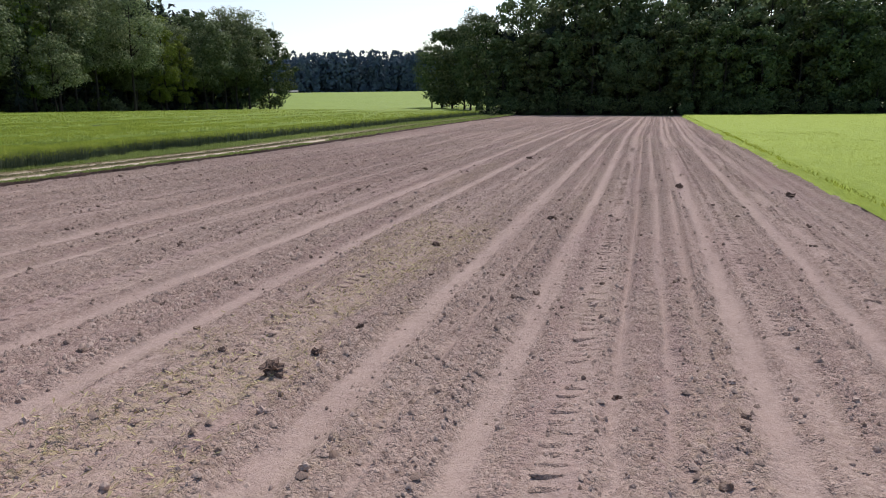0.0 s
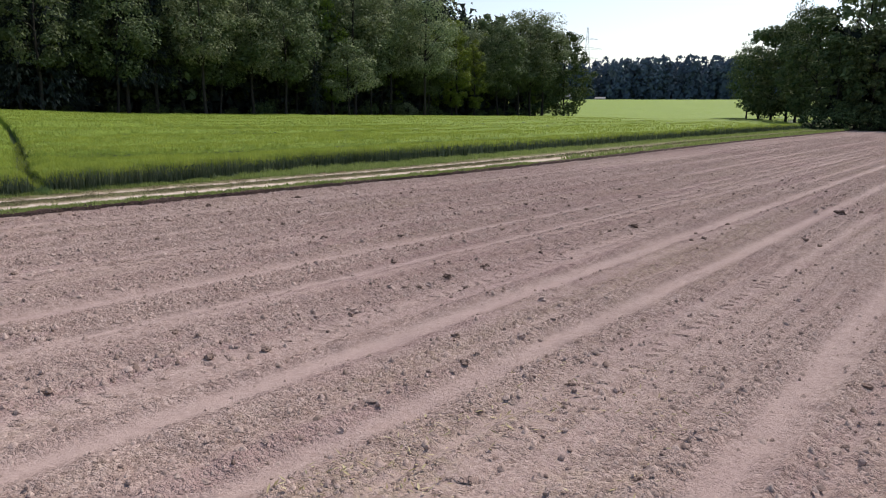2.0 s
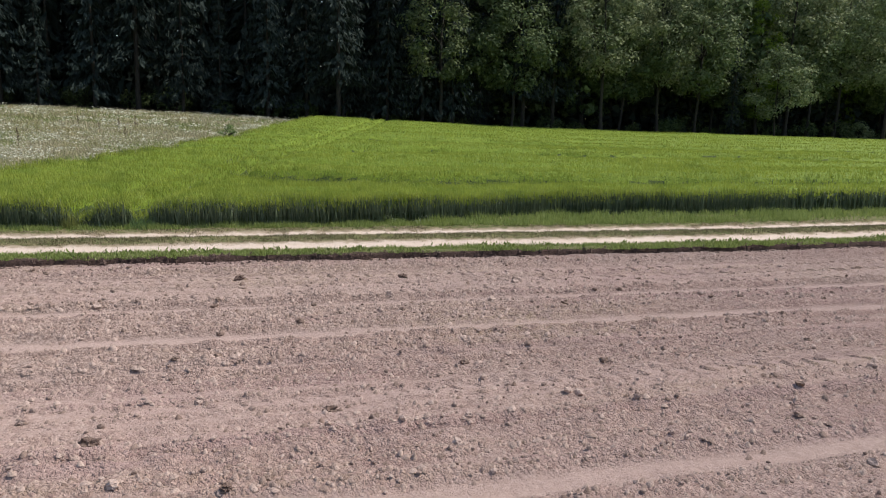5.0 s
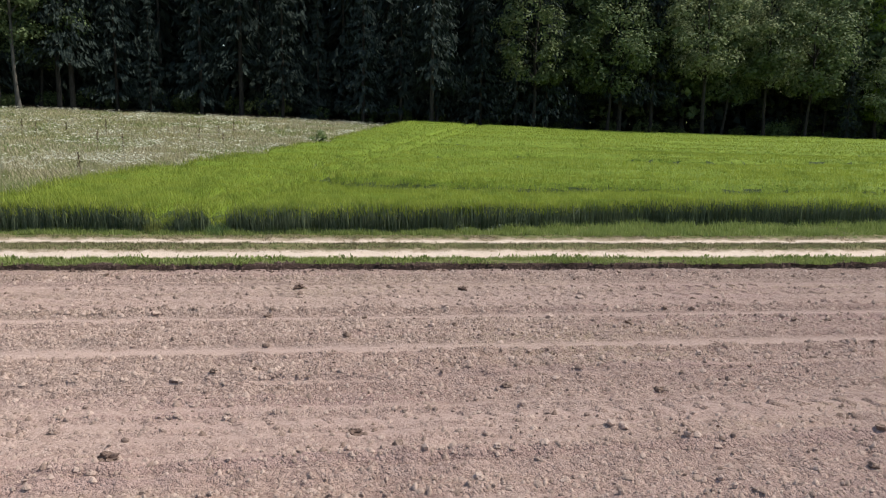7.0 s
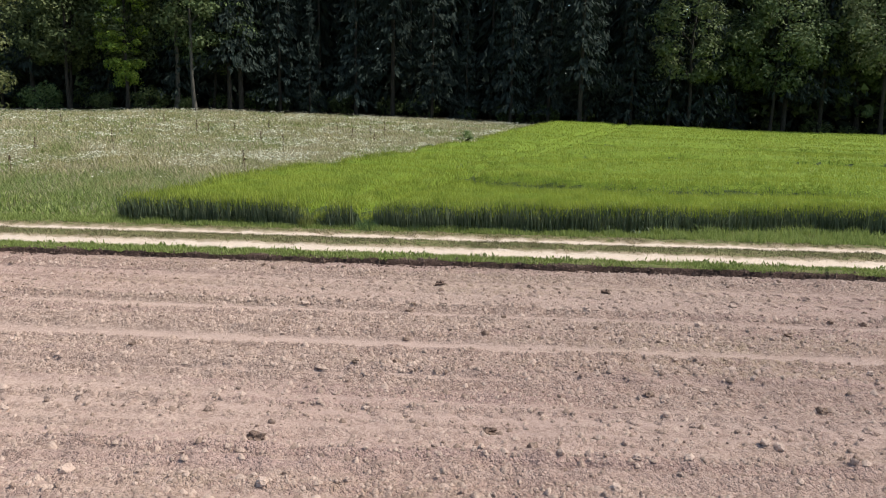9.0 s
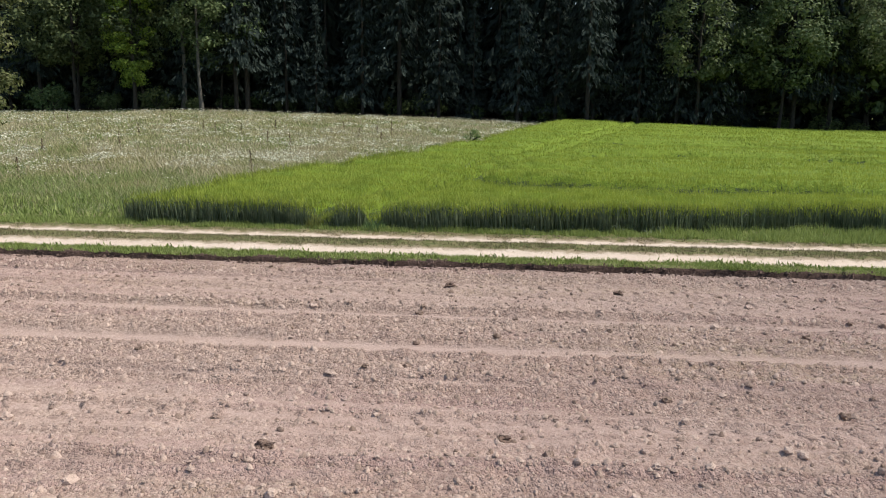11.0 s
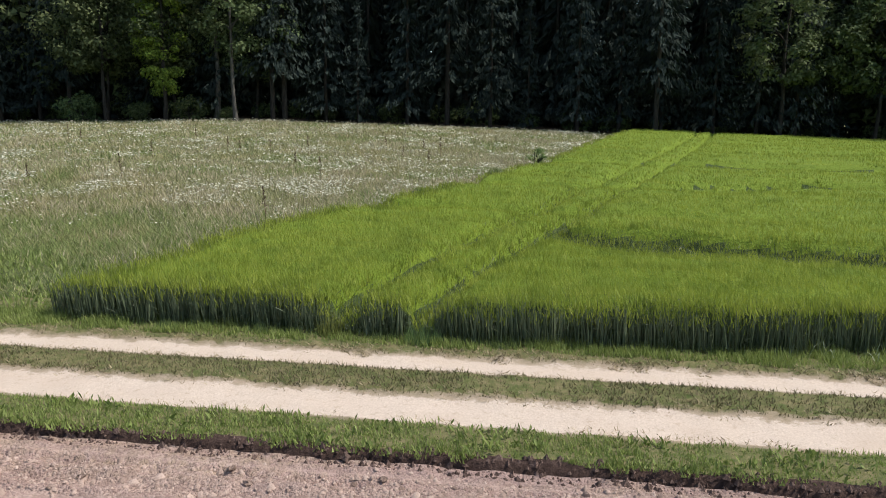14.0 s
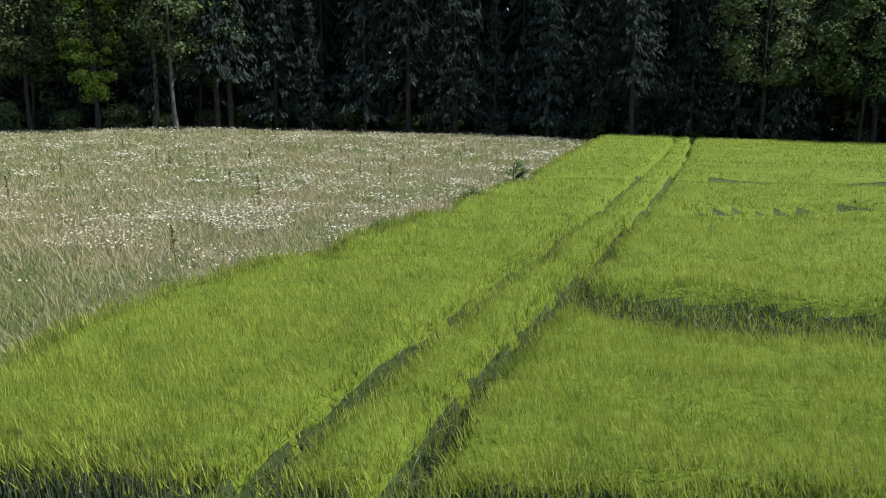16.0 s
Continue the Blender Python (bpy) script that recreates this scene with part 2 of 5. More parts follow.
def plain(name, col, rough=0.7, metal=0.0, scale=3.0, amount=0.25):
    k = Nodes(name)
    f = k.noise(k.n("ShaderNodeTexCoord").outputs["Object"], scale, 5.0)
    k.b.inputs["Metallic"].default_value = metal
    return k.done(k.mix(k.math("MULTIPLY", f, amount * 2), col, tuple(c * 0.55 for c in col)), rough, 0.3)


def canopy_material(name, a, b, c):
    k = Nodes(name)
    p = k.pos()
    drill = k.noise(k.stretched(p, 5.0, 0.5, 1.0), 1.0, 5.0, 0.65)
    fine = k.noise(p, 14.0, 5.0, 0.75)
    col = k.mix(k.ramp(fine, 0.3, 0.7), a, b)
    col = k.mix(k.math("MULTIPLY", k.ramp(drill, 0.45, 0.7), 0.5), col, c)
    col = k.mix(k.math("MULTIPLY", k.ramp(k.noise(p, 0.12, 3.0), 0.4, 0.65), 0.4), col, b)
    k.bump(k.math("ADD", fine, drill), 0.8, 0.12)
    return k.done(col, 0.75, 0.15)


# Dark green that puts the shade among barley stems into the colour.
STEM_SHADE = canopy_material("barley_stem_shade", (0.02, 0.036, 0.014), (0.075, 0.11, 0.034), (0.12, 0.16, 0.05))
# Bank soil is damp brown, darkened further for shade under the overhanging grass.
SOIL, CLOD, DARK_SOIL = soil_material(), clod_material(), dark_soil_material("damp_shaded_soil", (0.03, 0.019, 0.016), (0.10, 0.066, 0.055))
CLOD_DARK = dark_soil_material("damp_clod", (0.13, 0.088, 0.068), (0.34, 0.25, 0.205))
LUMP = dark_soil_material("soil_lump", (0.10, 0.066, 0.052), (0.24, 0.17, 0.14))
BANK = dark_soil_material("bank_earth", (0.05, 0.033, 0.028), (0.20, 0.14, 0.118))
LANE = lane_material()
TURF = turf_material("ground_turf", (0.09, 0.12, 0.045), (0.17, 0.19, 0.08), (0.21, 0.20, 0.11))
CANOPY = canopy_material("barley_canopy", (0.10, 0.155, 0.018), (0.18, 0.255, 0.028), (0.235, 0.305, 0.035))
CANOPY_YOUNG = canopy_material("young_crop_canopy", (0.17, 0.24, 0.018), (0.26, 0.34, 0.026), (0.30, 0.38, 0.04))
EAR = leaf_material("barley_ear", (0.27, 0.365, 0.05), (0.41, 0.485, 0.092), 0.42, third=(0.19, 0.275, 0.042), patch=1.1)
STEM = leaf_material("barley_stem", (0.05, 0.085, 0.045), (0.20, 0.255, 0.15), 0.15, 0.45, 0.4)
YOUNG = leaf_material("young_crop_leaf", (0.23, 0.30, 0.024), (0.34, 0.41, 0.045), 0.6)
STRAW = leaf_material("chopped_straw", (0.30, 0.235, 0.12), (0.50, 0.42, 0.25), 0.1, 0.8, 0.1)
VERGE_GRASS = leaf_material("verge_grass", (0.13, 0.175, 0.042), (0.32, 0.365, 0.12), 0.4)
STRAW_GRASS = leaf_material("dead_matted_grass", (0.20, 0.155, 0.095), (0.40, 0.33, 0.21), 0.2)
VERGE_LEAF = leaf_material("verge_leaf", (0.12, 0.17, 0.04), (0.25, 0.31, 0.09), 0.3)
PALE_LEAF = leaf_material("pale_bent_leaf", (0.17, 0.21, 0.13), (0.34, 0.38, 0.26), 0.2, 0.4, 0.4)
DRY_GRASS = leaf_material("worn_grass", (0.115, 0.12, 0.05), (0.27, 0.235, 0.13), 0.25)
MEADOW_GRASS = leaf_material("meadow_grass", (0.15, 0.165, 0.07), (0.38, 0.35, 0.19), 0.3, third=(0.30, 0.25, 0.135), patch=0.3)
SEED_GRASS = leaf_material("seeding_grass", (0.28, 0.235, 0.15), (0.43, 0.37, 0.26), 0.3)
PETAL = leaf_material("white_petals", (0.40, 0.395, 0.30), (0.70, 0.69, 0.59), 0.3)
GREEN_GRASS = leaf_material("fresh_meadow_grass", (0.12, 0.16, 0.05), (0.30, 0.335, 0.125), 0.35, third=(0.15, 0.205, 0.055), patch=0.8)
TUFT_GRASS = leaf_material("dark_tuft_grass", (0.07, 0.12, 0.04), (0.20, 0.27, 0.11), 0.35)
WEED = leaf_material("weed_leaf", (0.09, 0.135, 0.04), (0.19, 0.25, 0.085), 0.4)
LEAF_MAPLE = leaf_material("maple_leaves", (0.09, 0.14, 0.025), (0.27, 0.335, 0.06), 0.28, 0.7, 0.1)
LEAF_OAK = leaf_material("oak_leaves", (0.06, 0.092, 0.04), (0.16, 0.20, 0.09), 0.22, 0.7, 0.1)
# Oak leaves darkened to carry the backlit end wood's shade; shrubs share it.
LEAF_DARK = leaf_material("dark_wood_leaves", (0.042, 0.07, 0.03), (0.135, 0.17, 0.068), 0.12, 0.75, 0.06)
LEAF_WILLOW = leaf_material("grey_green_leaves", (0.095, 0.13, 0.06), (0.30, 0.345, 0.18), 0.22, 0.7, 0.1)
LEAF_BUSH = leaf_material("bush_leaves", (0.07, 0.095, 0.03), (0.19, 0.205, 0.085), 0.3)
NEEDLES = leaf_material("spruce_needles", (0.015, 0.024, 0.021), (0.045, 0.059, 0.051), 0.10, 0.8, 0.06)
# Haze over the far ridge is put into this pale blue leaf colour.
HAZED_NEEDLES = leaf_material("hazed_wood_leaves", (0.085, 0.12, 0.17), (0.14, 0.185, 0.24), 0.15, 0.8, 0.05)
BARK = bark_material("grey_bark", (0.022, 0.02, 0.017), (0.06, 0.053, 0.045))
BARK_PALE = bark_material("pale_bark", (0.06, 0.055, 0.048), (0.13, 0.122, 0.107))


# ---- the lie of the land ----
RISE_Y = (-200, -40, -8, 22, 60, 100, 170, 400)
RISE = (2.4, 2.8, 3.4, 2.7, 1.3, 0.9, 0.2, 0.2)


def land(x, y):
    x, y = np.asarray(x, float), np.asarray(y, float)
    u = np.clip((-30 - x) / 65, 0, 1.6)
    z = 0.2 + np.interp(y, RISE_Y, RISE) * u
    z = z - 0.3 * np.clip((x + 20) / 30, 0, 1) * smooth(60, 130, y)
    return z + 6.6 * smooth(190, 470, np.hypot(x, y)) * smooth(120, 260, y)


def drift(x, y):
    """How far the lane and what lies along it swing towards the bare field at y."""
    x, y = np.asarray(x, float), np.asarray(y, float)
    swing = (0.26 + 0.045 * (np.clip(y, 4, 38) - 14)) * (1 - smooth(40, 85, y))
    return swing * smooth(-62, -34, x) * (1 - smooth(-22, -7, x))


def along_lane(me):
    """Lets a mesh built along a straight lane follow the lane's swing."""
    co = np.empty(len(me.vertices) * 3, np.float32)
    me.vertices.foreach_get("co", co)
    co = co.reshape(-1, 3)
    co[:, 0] += drift(co[:, 0], co[:, 1])
    me.vertices.foreach_set("co", co.ravel())
    me.update()
    return me


def field_right(y):
    return 5.35 - 0.0185 * (np.asarray(y, float) - 15)


# ---- ground sheet ----
gx = steps([(-2500, -400, 150), (-400, -140, 10), (-140, -32, 2), (-32, -27, 0.5), (-27, 2, 3), (2, 7, 0.25), (7, 12, 2.5), (12, 120, 8), (120, 2500, 170)])
gy = steps([(-2500, -200, 150), (-200, -60, 10), (-60, 190, 2), (190, 600, 8), (600, 2500, 130)])
X, Y = np.meshgrid(gx, gy)
Z = land(X, Y) + 0.10 * (fbm(X * 0.4, Y * 0.4, 3) - 0.5)
sunk = smooth(-28.6, -28.2, X) * (1 - smooth(-0.1, 0.35, X - field_right(Y))) * smooth(-41, -40, Y) * (1 - smooth(126, 127, Y))
Z -= 0.35 * sunk
ground = tagged(new("ground", along_lane(mesh_np("ground", np.stack([X, Y, Z], -1).reshape(-1, 3), grid_faces(len(gx), len(gy)), [TURF], shade=True))),
                "rough grassy earth under fields, meadow and woods", "ground", kind="structure")

# ---- ploughed field ----
BANDS = ((2.62, 0.22), (0.12, 0.08), (0.55, 0.06), (-0.42, 0.09), (3.5, 0.08), (-2.45, 0.07), (-5.4, 0.07), (-9.7, 0.09), (-14.3, 0.08), (-16.9, 0.10), (1.03, 0.24), (-1.65, 0.25), (-3.22, 0.27), (-6.22, 0.24), (-7.95, 0.27), (-11.3, 0.24), (-12.95, 0.27), (-18.3, 0.30), (-20.1, 0.22))
LUGS = ((-0.88, 0.20, 0.21), (1.5, 0.13, 0.20), (3.05, 0.12, 0.22), (-4.95, 0.12, 0.25), (-8.93, 0.15, 0.30), (-15.5, 0.15, 0.31), (-20.75, 0.16, 0.28), (-21.45, 0.17, 0.28), (-22.15, 0.10, 0.24))


def lined(x, y):
    """x carried back along the wheel tracks, which run a little aslant, with a slow wobble."""
    slant = 0.0185 * (np.clip(y, 0, 60) - 15) * smooth(-13.5, -9.0, x)
    return x + slant + 0.10 * (vnoise(x * 0.05, y * 0.12, 8) - 0.5)


def tracks(x, y):
    """1 where wheels have pressed the soil smooth."""
    xs = lined(x, y)
    flat = np.zeros(np.shape(xs))
    for c, w in BANDS:
        rim = 0.05 * (vnoise(y * 2.3, y * 0 + c, 6) - 0.5) + 0.05 * (vnoise(y * 7.0, y * 0 + c, 5) - 0.5)
        flat = np.maximum(flat, np.exp(-((xs - c + rim) / (w * (0.62 + 0.36 * vnoise(y * 0.3, y * 0 + c, 7)))) ** 6) * smooth(0.1, 0.5, 0.35 + 0.7 * vnoise(y * 0.22 + 3 * c, y * 0 + c, 9)) * (0.75 + 0.25 * vnoise(x * 9, y * 1.1, 10)))
    return flat


def strips(x, y):
    """How far harrow and tyres have smoothed the soil between the wheel tracks, 0 to 1."""
    xs = lined(x, y)
    line = 0.7 * smooth(0.62, 0.85, vnoise(xs * 2.7, y * 0.035, 151)) * (0.6 + 0.4 * vnoise(xs * 6, y * 0.5, 152))
    thin_line = smooth(0.68, 0.82, vnoise(xs * 6.5, y * 0.05, 154))
    lug = np.zeros(np.shape(xs))
    for c, w, _ in LUGS:
        lug = np.maximum(lug, np.exp(-((xs - c) / (w + 0.05)) ** 4))
    return np.maximum(np.maximum(line, 0.75 * thin_line), 0.85 * lug)


def straw_cover(x, y):
    """Where chopped straw lies among the crumbs."""
    bed = np.exp(-((lined(x, y) + 4.75) / 1.15) ** 4) * smooth(1, 5, y) * (1 - smooth(13, 22, y))
    return bed * smooth(0.3, 0.62, fbm(x * 0.9, y * 0.45, 181, 3))


def knobs(x, y, cell, seed, fill):
    """Rounded lumps on a jittered lattice, 0 to 1."""
    u, v = x / cell, y / cell
    iu, iv = np.floor(u), np.floor(v)
    top = np.zeros(np.shape(u))
    for du in (-1, 0, 1):
        for dv in (-1, 0, 1):
            a, b = iu + du, iv + dv
            px, py = a + 0.15 + 0.7 * lattice(a, b, seed), b + 0.15 + 0.7 * lattice(a, b, seed + 1)
            r = 0.38 + 0.42 * lattice(a, b, seed + 2)
            there = lattice(a, b, seed + 3) < fill
            d = ((u - px) ** 2 + (v - py) ** 2) / r ** 2
            top = np.maximum(top, there * r * np.sqrt(np.clip(1 - d, 0, 1)))
    return top


def field_z(x, y):
    """Height of the tilled soil: wheel tracks, harrow lines and lumps."""
    z = land(x, y)
    xs = lined(x, y)
    flat = tracks(x, y)
    fade = 1 - 0.95 * np.maximum(flat, 0.85 * strips(x, y))
    fade = fade * (0.5 + 0.9 * vnoise(xs * 1.6, y * 0.07, 12))
    ridge = 0.0
    for c, w in BANDS:
        ridge = ridge + np.exp(-((np.abs(xs - c) - w - 0.12) / 0.08) ** 2) * (0.4 + 0.9 * vnoise(y * 0.9, y * 0 + c, 14))
    z = z - 0.05 * flat + 0.026 * ridge
    z = z + 0.028 * np.sin(xs * 2 * math.pi / 0.42) * fade * (0.4 + vnoise(xs * 2.3, y * 0.06, 13))
    z = z + fade * (0.045 * (fbm(x * 2.6, y * 2.2, 21, 2) - 0.5) + 0.058 * knobs(x, y, 0.27, 211, 0.7) + 0.025 * (vnoise(x * 6.3, y * 5.8, 31) - 0.5))
    return z + 0.05 * smooth(22.7, 23.6, -x)


fx = steps([(-23.70, -14, 0.08), (-14, 4.6, 0.10)])
fy = steps([(-40, -4, 2.0), (-4, 4, 0.3), (4, 13, 0.075), (13, 34, 0.08), (34, 44, 0.15), (44, 70, 0.25), (70, 128, 0.6)])
X, Y = np.meshgrid(fx, fy)
X = X + np.clip((X + 10) / 14.6, 0, 1) * (field_right(Y) - 4.4)
Z = field_z(X, Y)
field = tagged(new("ploughed_field", along_lane(mesh_np("ploughed_field", np.stack([X, Y, Z], -1).reshape(-1, 3), grid_faces(len(fx), len(fy)), [SOIL], shade=True))),
               "dry pinkish-brown tilled soil with pale tractor wheel tracks", "field", kind="structure")

press = field.data.attributes.new("track", "FLOAT", "POINT")
press.data.foreach_set("value", np.maximum(tracks(X, Y), 0.55 * strips(X, Y)).astype(np.float32).ravel())
worn = field.data.attributes.new("smoothed", "FLOAT", "POINT")
worn.data.foreach_set("value", np.maximum(tracks(X, Y), strips(X, Y)).astype(np.float32).ravel())
strewn = field.data.attributes.new("straw", "FLOAT", "POINT")
strewn.data.foreach_set("value", straw_cover(X, Y).astype(np.float32).ravel())

# ---- farm lane with verges ----
lx = steps([(-29.7, -27.8, 0.12), (-27.8, -24.6, 0.08), (-24.6, -23.48, 0.045)])
ly = steps([(-60, -5, 1.0), (-5, 50, 0.16), (50, 128, 0.5)])


def lane_z(x, y):
    z = land(x, y) + 0.10
    for c, w in ((-27.17, 0.42), (-25.28, 0.5)):
        z = z - 0.085 * np.exp(-((x - c) / w) ** 4)
    z = z + 0.03 * (fbm(x * 3, y * 3, 41, 3) - 0.5)
    edge = -23.76 + 0.30 * (fbm(y * 1.6, y * 0 + 3.3, 44, 4) - 0.5)
    z = z + 0.05 * fbm(x * 9, y * 7, 46, 2) + 0.05 * np.exp(-((x - edge + 0.2) / 0.25) ** 2)
    return z - 0.30 * smooth(edge, edge + 0.10, x)


X, Y = np.meshgrid(lx, ly)
Z = lane_z(X, Y)
F = grid_faces(len(lx), len(ly))
# The second material paints the shaded, damp bank face along the field edge.
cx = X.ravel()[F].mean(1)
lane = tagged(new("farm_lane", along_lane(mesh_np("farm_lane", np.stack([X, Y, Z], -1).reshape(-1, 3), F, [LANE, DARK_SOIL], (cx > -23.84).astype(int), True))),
              "two pale stony wheel ruts with worn grass between", "lane", kind="structure")
across = lane.data.attributes.new("lane_x", "FLOAT", "POINT")
across.data.foreach_set("value", X.astype(np.float32).ravel())
bare_ = lane.data.attributes.new("bare", "FLOAT", "POINT")
bare_.data.foreach_set("value", (1 - 0.8 * smooth(40, 80, Y)).astype(np.float32).ravel())


# ---- crop canopies ----
MEADOW_EDGE = ((-95.5, 36.2), (-55.5, 26.1), (-48, 23.5), (-42.2, 21.3), (-38.7, 19.75), (-35, 18.1), (-31.6, 17.0), (-28, 16.2))
TRAMLINE = ((-96, 43.4), (-76.2, 37.4), (-71.6, 36.2), (-50.5, 29.35), (-42, 26.35), (-40.1, 25.75), (-36.1, 24.3), (-32.5, 23.0), (-30.2, 22.2), (-28, 21.7))


def on_line(x, line):
    """y of a line through the crop at x, before the lane's swing is laid on."""
    return np.interp(x + 0.6 * smooth(-62, -34, x), *zip(*line))


def crop_inside(x, y):
    """Metres inside the barley field's edge (negative outside)."""
    lane_edge = -28.6 + 0.22 * smooth(19, 26, y) - 1.9 * smooth(27, 37, y) - x + 0.12 * (vnoise(y * 2.1, y * 0, 57) - 0.5) + 0.15 * (vnoise(y * 0.7, y * 0, 51) - 0.5)
    corner = (y - on_line(x, MEADOW_EDGE) + 0.35 * (vnoise(x * 0.25, y * 0.25, 52) - 0.5) + 0.3 * (vnoise(x * 1.1, y * 1.1, 55) - 0.5)) * 0.954
    forest = np.where(y < 178, x + 95.5 + 1.2 * (vnoise(y * 0.1, y * 0, 53) - 0.5), 400)
    flank = np.where(y > 122, -30 - x - (y - 128) * 0.42, 400)
    flank = np.where(y > 186, 400, flank)
    return np.minimum(np.minimum(lane_edge + 0 * y, corner), np.minimum(forest, flank))


def tram_curves(x):
    """y of the two wheel tramlines at x, curving in from the lane."""
    base = on_line(np.asarray(x, float), TRAMLINE)
    return base, base + 1.48


def furrows(x, y):
    """Shallow dips in the crop along its drill rows, 0 to 1."""
    run = vnoise(x * 0.62 + 0.5 * vnoise(y * 0.09, x * 0.05, 191), y * 0.05, 192)
    return smooth(0.62, 0.86, run) * (0.5 + 0.5 * vnoise(y * 0.3, x * 0.4, 193))


def arc_line(y):
    """x of the curved opening that leaves the tramlines."""
    return -(34.5 + 2.6 * np.exp(-np.maximum(0, y - 25.5) / 2.4) + 0.2 * np.sin(y * 0.9) + 0.3 * np.sin(y * 0.21))


def laid(x, y):
    """How far the crop before an opening leans down towards the lane side, in metres."""
    d = 0.24 * np.exp(-((x - arc_line(y) - 1.0) / 1.0) ** 2) * smooth(25.0, 26.5, y) * (1 - 0.7 * smooth(55, 80, y))
    d = d + 0.24 * np.exp(-((x + 46.0 + 0.9 * np.sin(y * 0.35 + 1)) / 1.3) ** 2) * smooth(30, 33, y) * (0.5 + 0.6 * vnoise(y * 0.2, y * 0, 62))
    d = d + 0.26 * np.exp(-((x + 54.8 + 0.5 * np.sin(y * 0.2)) / 1.5) ** 2) * smooth(32, 35, y) * (0.5 + 0.6 * vnoise(y * 0.2, y * 0, 63))
    for line in tram_curves(x):
        d = d + 0.13 * np.exp(-((y - line) / 0.55) ** 2)
    return d


def gaps(x, y):
    """1 where wheels or wind have opened the barley."""
    a, b = tram_curves(x)
    s = np.maximum(0, -29.3 - x)
    w = 0.27 * (0.85 + 0.3 * vnoise(x * 1.3, y * 1.3, 67)) * (1 - 0.12 * smooth(3, 12, s))
    m = np.maximum(np.exp(-((y - a) / w) ** 4), np.exp(-((y - b) / w) ** 4))
    m = m * (x > -94) * (1 - 0.2 * smooth(3, 10, s) * vnoise(x * 0.6, y * 0.6, 68))
    h1 = np.exp(-((x - arc_line(y)) / (0.78 + 0.3 * vnoise(y * 0.8, y * 0, 69))) ** 4) * smooth(25.0, 26.2, y) * (0.85 + 0.3 * vnoise(y * 0.6, x * 1.5, 61)) * (1 - 0.6 * smooth(55, 80, y))
    h2 = np.exp(-((x + 47.3 + 0.9 * np.sin(y * 0.35 + 1)) / 0.75) ** 8) * smooth(30, 32, y) * (0.65 + 0.4 * vnoise(y * 0.3, y * 0, 62))
    h3 = np.exp(-((x + 56.3 + 0.5 * np.sin(y * 0.2)) / 0.9) ** 8) * smooth(32, 34, y) * (0.6 + 0.4 * vnoise(y * 0.2, y * 0, 63))
    return np.clip(np.maximum(np.maximum(m, h1), np.maximum(h2, h3)), 0, 1)


def canopy_top(x, y):
    return 0.92 - laid(x, y) - 0.28 * furrows(x, y) * smooth(0.5, 3.0, -29.5 - x) + 0.20 * (fbm(x * 0.8, y * 0.25, 71, 3) - 0.5) + 0.10 * (vnoise(x * 2.1, y * 1.2, 74) - 0.5)


def canopy_mesh(name, inside, top, gap, xs, ys, mat, drop):
    X, Y = np.meshgrid(xs, ys)
    if gap is not None:
        Y = Y + tram_curves(X)[0] - 22.0   # grid lines run along the tramlines
    sd = inside(X, Y)
    H = (top(X, Y) - drop) * smooth(-0.05, 0.3, sd)
    if gap is not None:
        H = H * (1 - 0.78 * gap(X, Y))
    Z = land(X, Y) + 0.03 + H
    F = grid_faces(len(xs), len(ys))
    keep = sd.ravel()[F].max(1) > -0.05
    # Openings and the crop's outer face take the shade-coloured material.
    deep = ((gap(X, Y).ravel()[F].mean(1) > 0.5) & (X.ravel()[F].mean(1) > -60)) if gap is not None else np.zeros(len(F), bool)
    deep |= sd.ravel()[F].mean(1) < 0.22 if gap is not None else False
    used = np.unique(F[keep])
    remap = np.zeros(X.size, np.int64)
    remap[used] = np.arange(len(used))
    V = np.stack([X, Y, Z], -1).reshape(-1, 3)[used]
    return along_lane(mesh_np(name, V, remap[F[keep]], [mat, STEM_SHADE], deep[keep].astype(int), True))


cxs = steps([(-330, -140, 6), (-140, -100, 1.5), (-100, -60, 0.5), (-60, -40, 0.25), (-40, -28.2, 0.14)])
cys = steps([(14, 21.6, 0.16), (21.6, 24.0, 0.07), (24.0, 45, 0.16), (45, 70, 0.35), (70, 190, 1.0), (190, 480, 6)])
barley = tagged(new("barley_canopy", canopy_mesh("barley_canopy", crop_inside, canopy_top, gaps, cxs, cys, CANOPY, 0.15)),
                "dense bright green barley crop standing waist high", "crop", kind="stuff")

rxs = steps([(2.5, 8, 0.25), (8, 30, 1.0), (30, 140, 6)])
rys = steps([(-30, 10, 4), (10, 40, 0.4), (40, 128, 1.2)])


def young_inside(x, y):
    return np.minimum(x - field_right(y) + 0.25 * (vnoise(y * 0.6, y * 0, 82) - 0.5), 127.0 - y)


def young_top(x, y):
    return 0.32 + 0.06 * (fbm(x * 0.7, y * 0.7, 83, 3) - 0.5)


young = tagged(new("young_crop_canopy", canopy_mesh("young_crop_canopy", young_inside, young_top, None, rxs, rys, CANOPY_YOUNG, 0.04)),
               "low yellow-green young crop beside the bare field", "crop", kind="stuff")


# ---- blades ----
rng = np.random.default_rng(7)


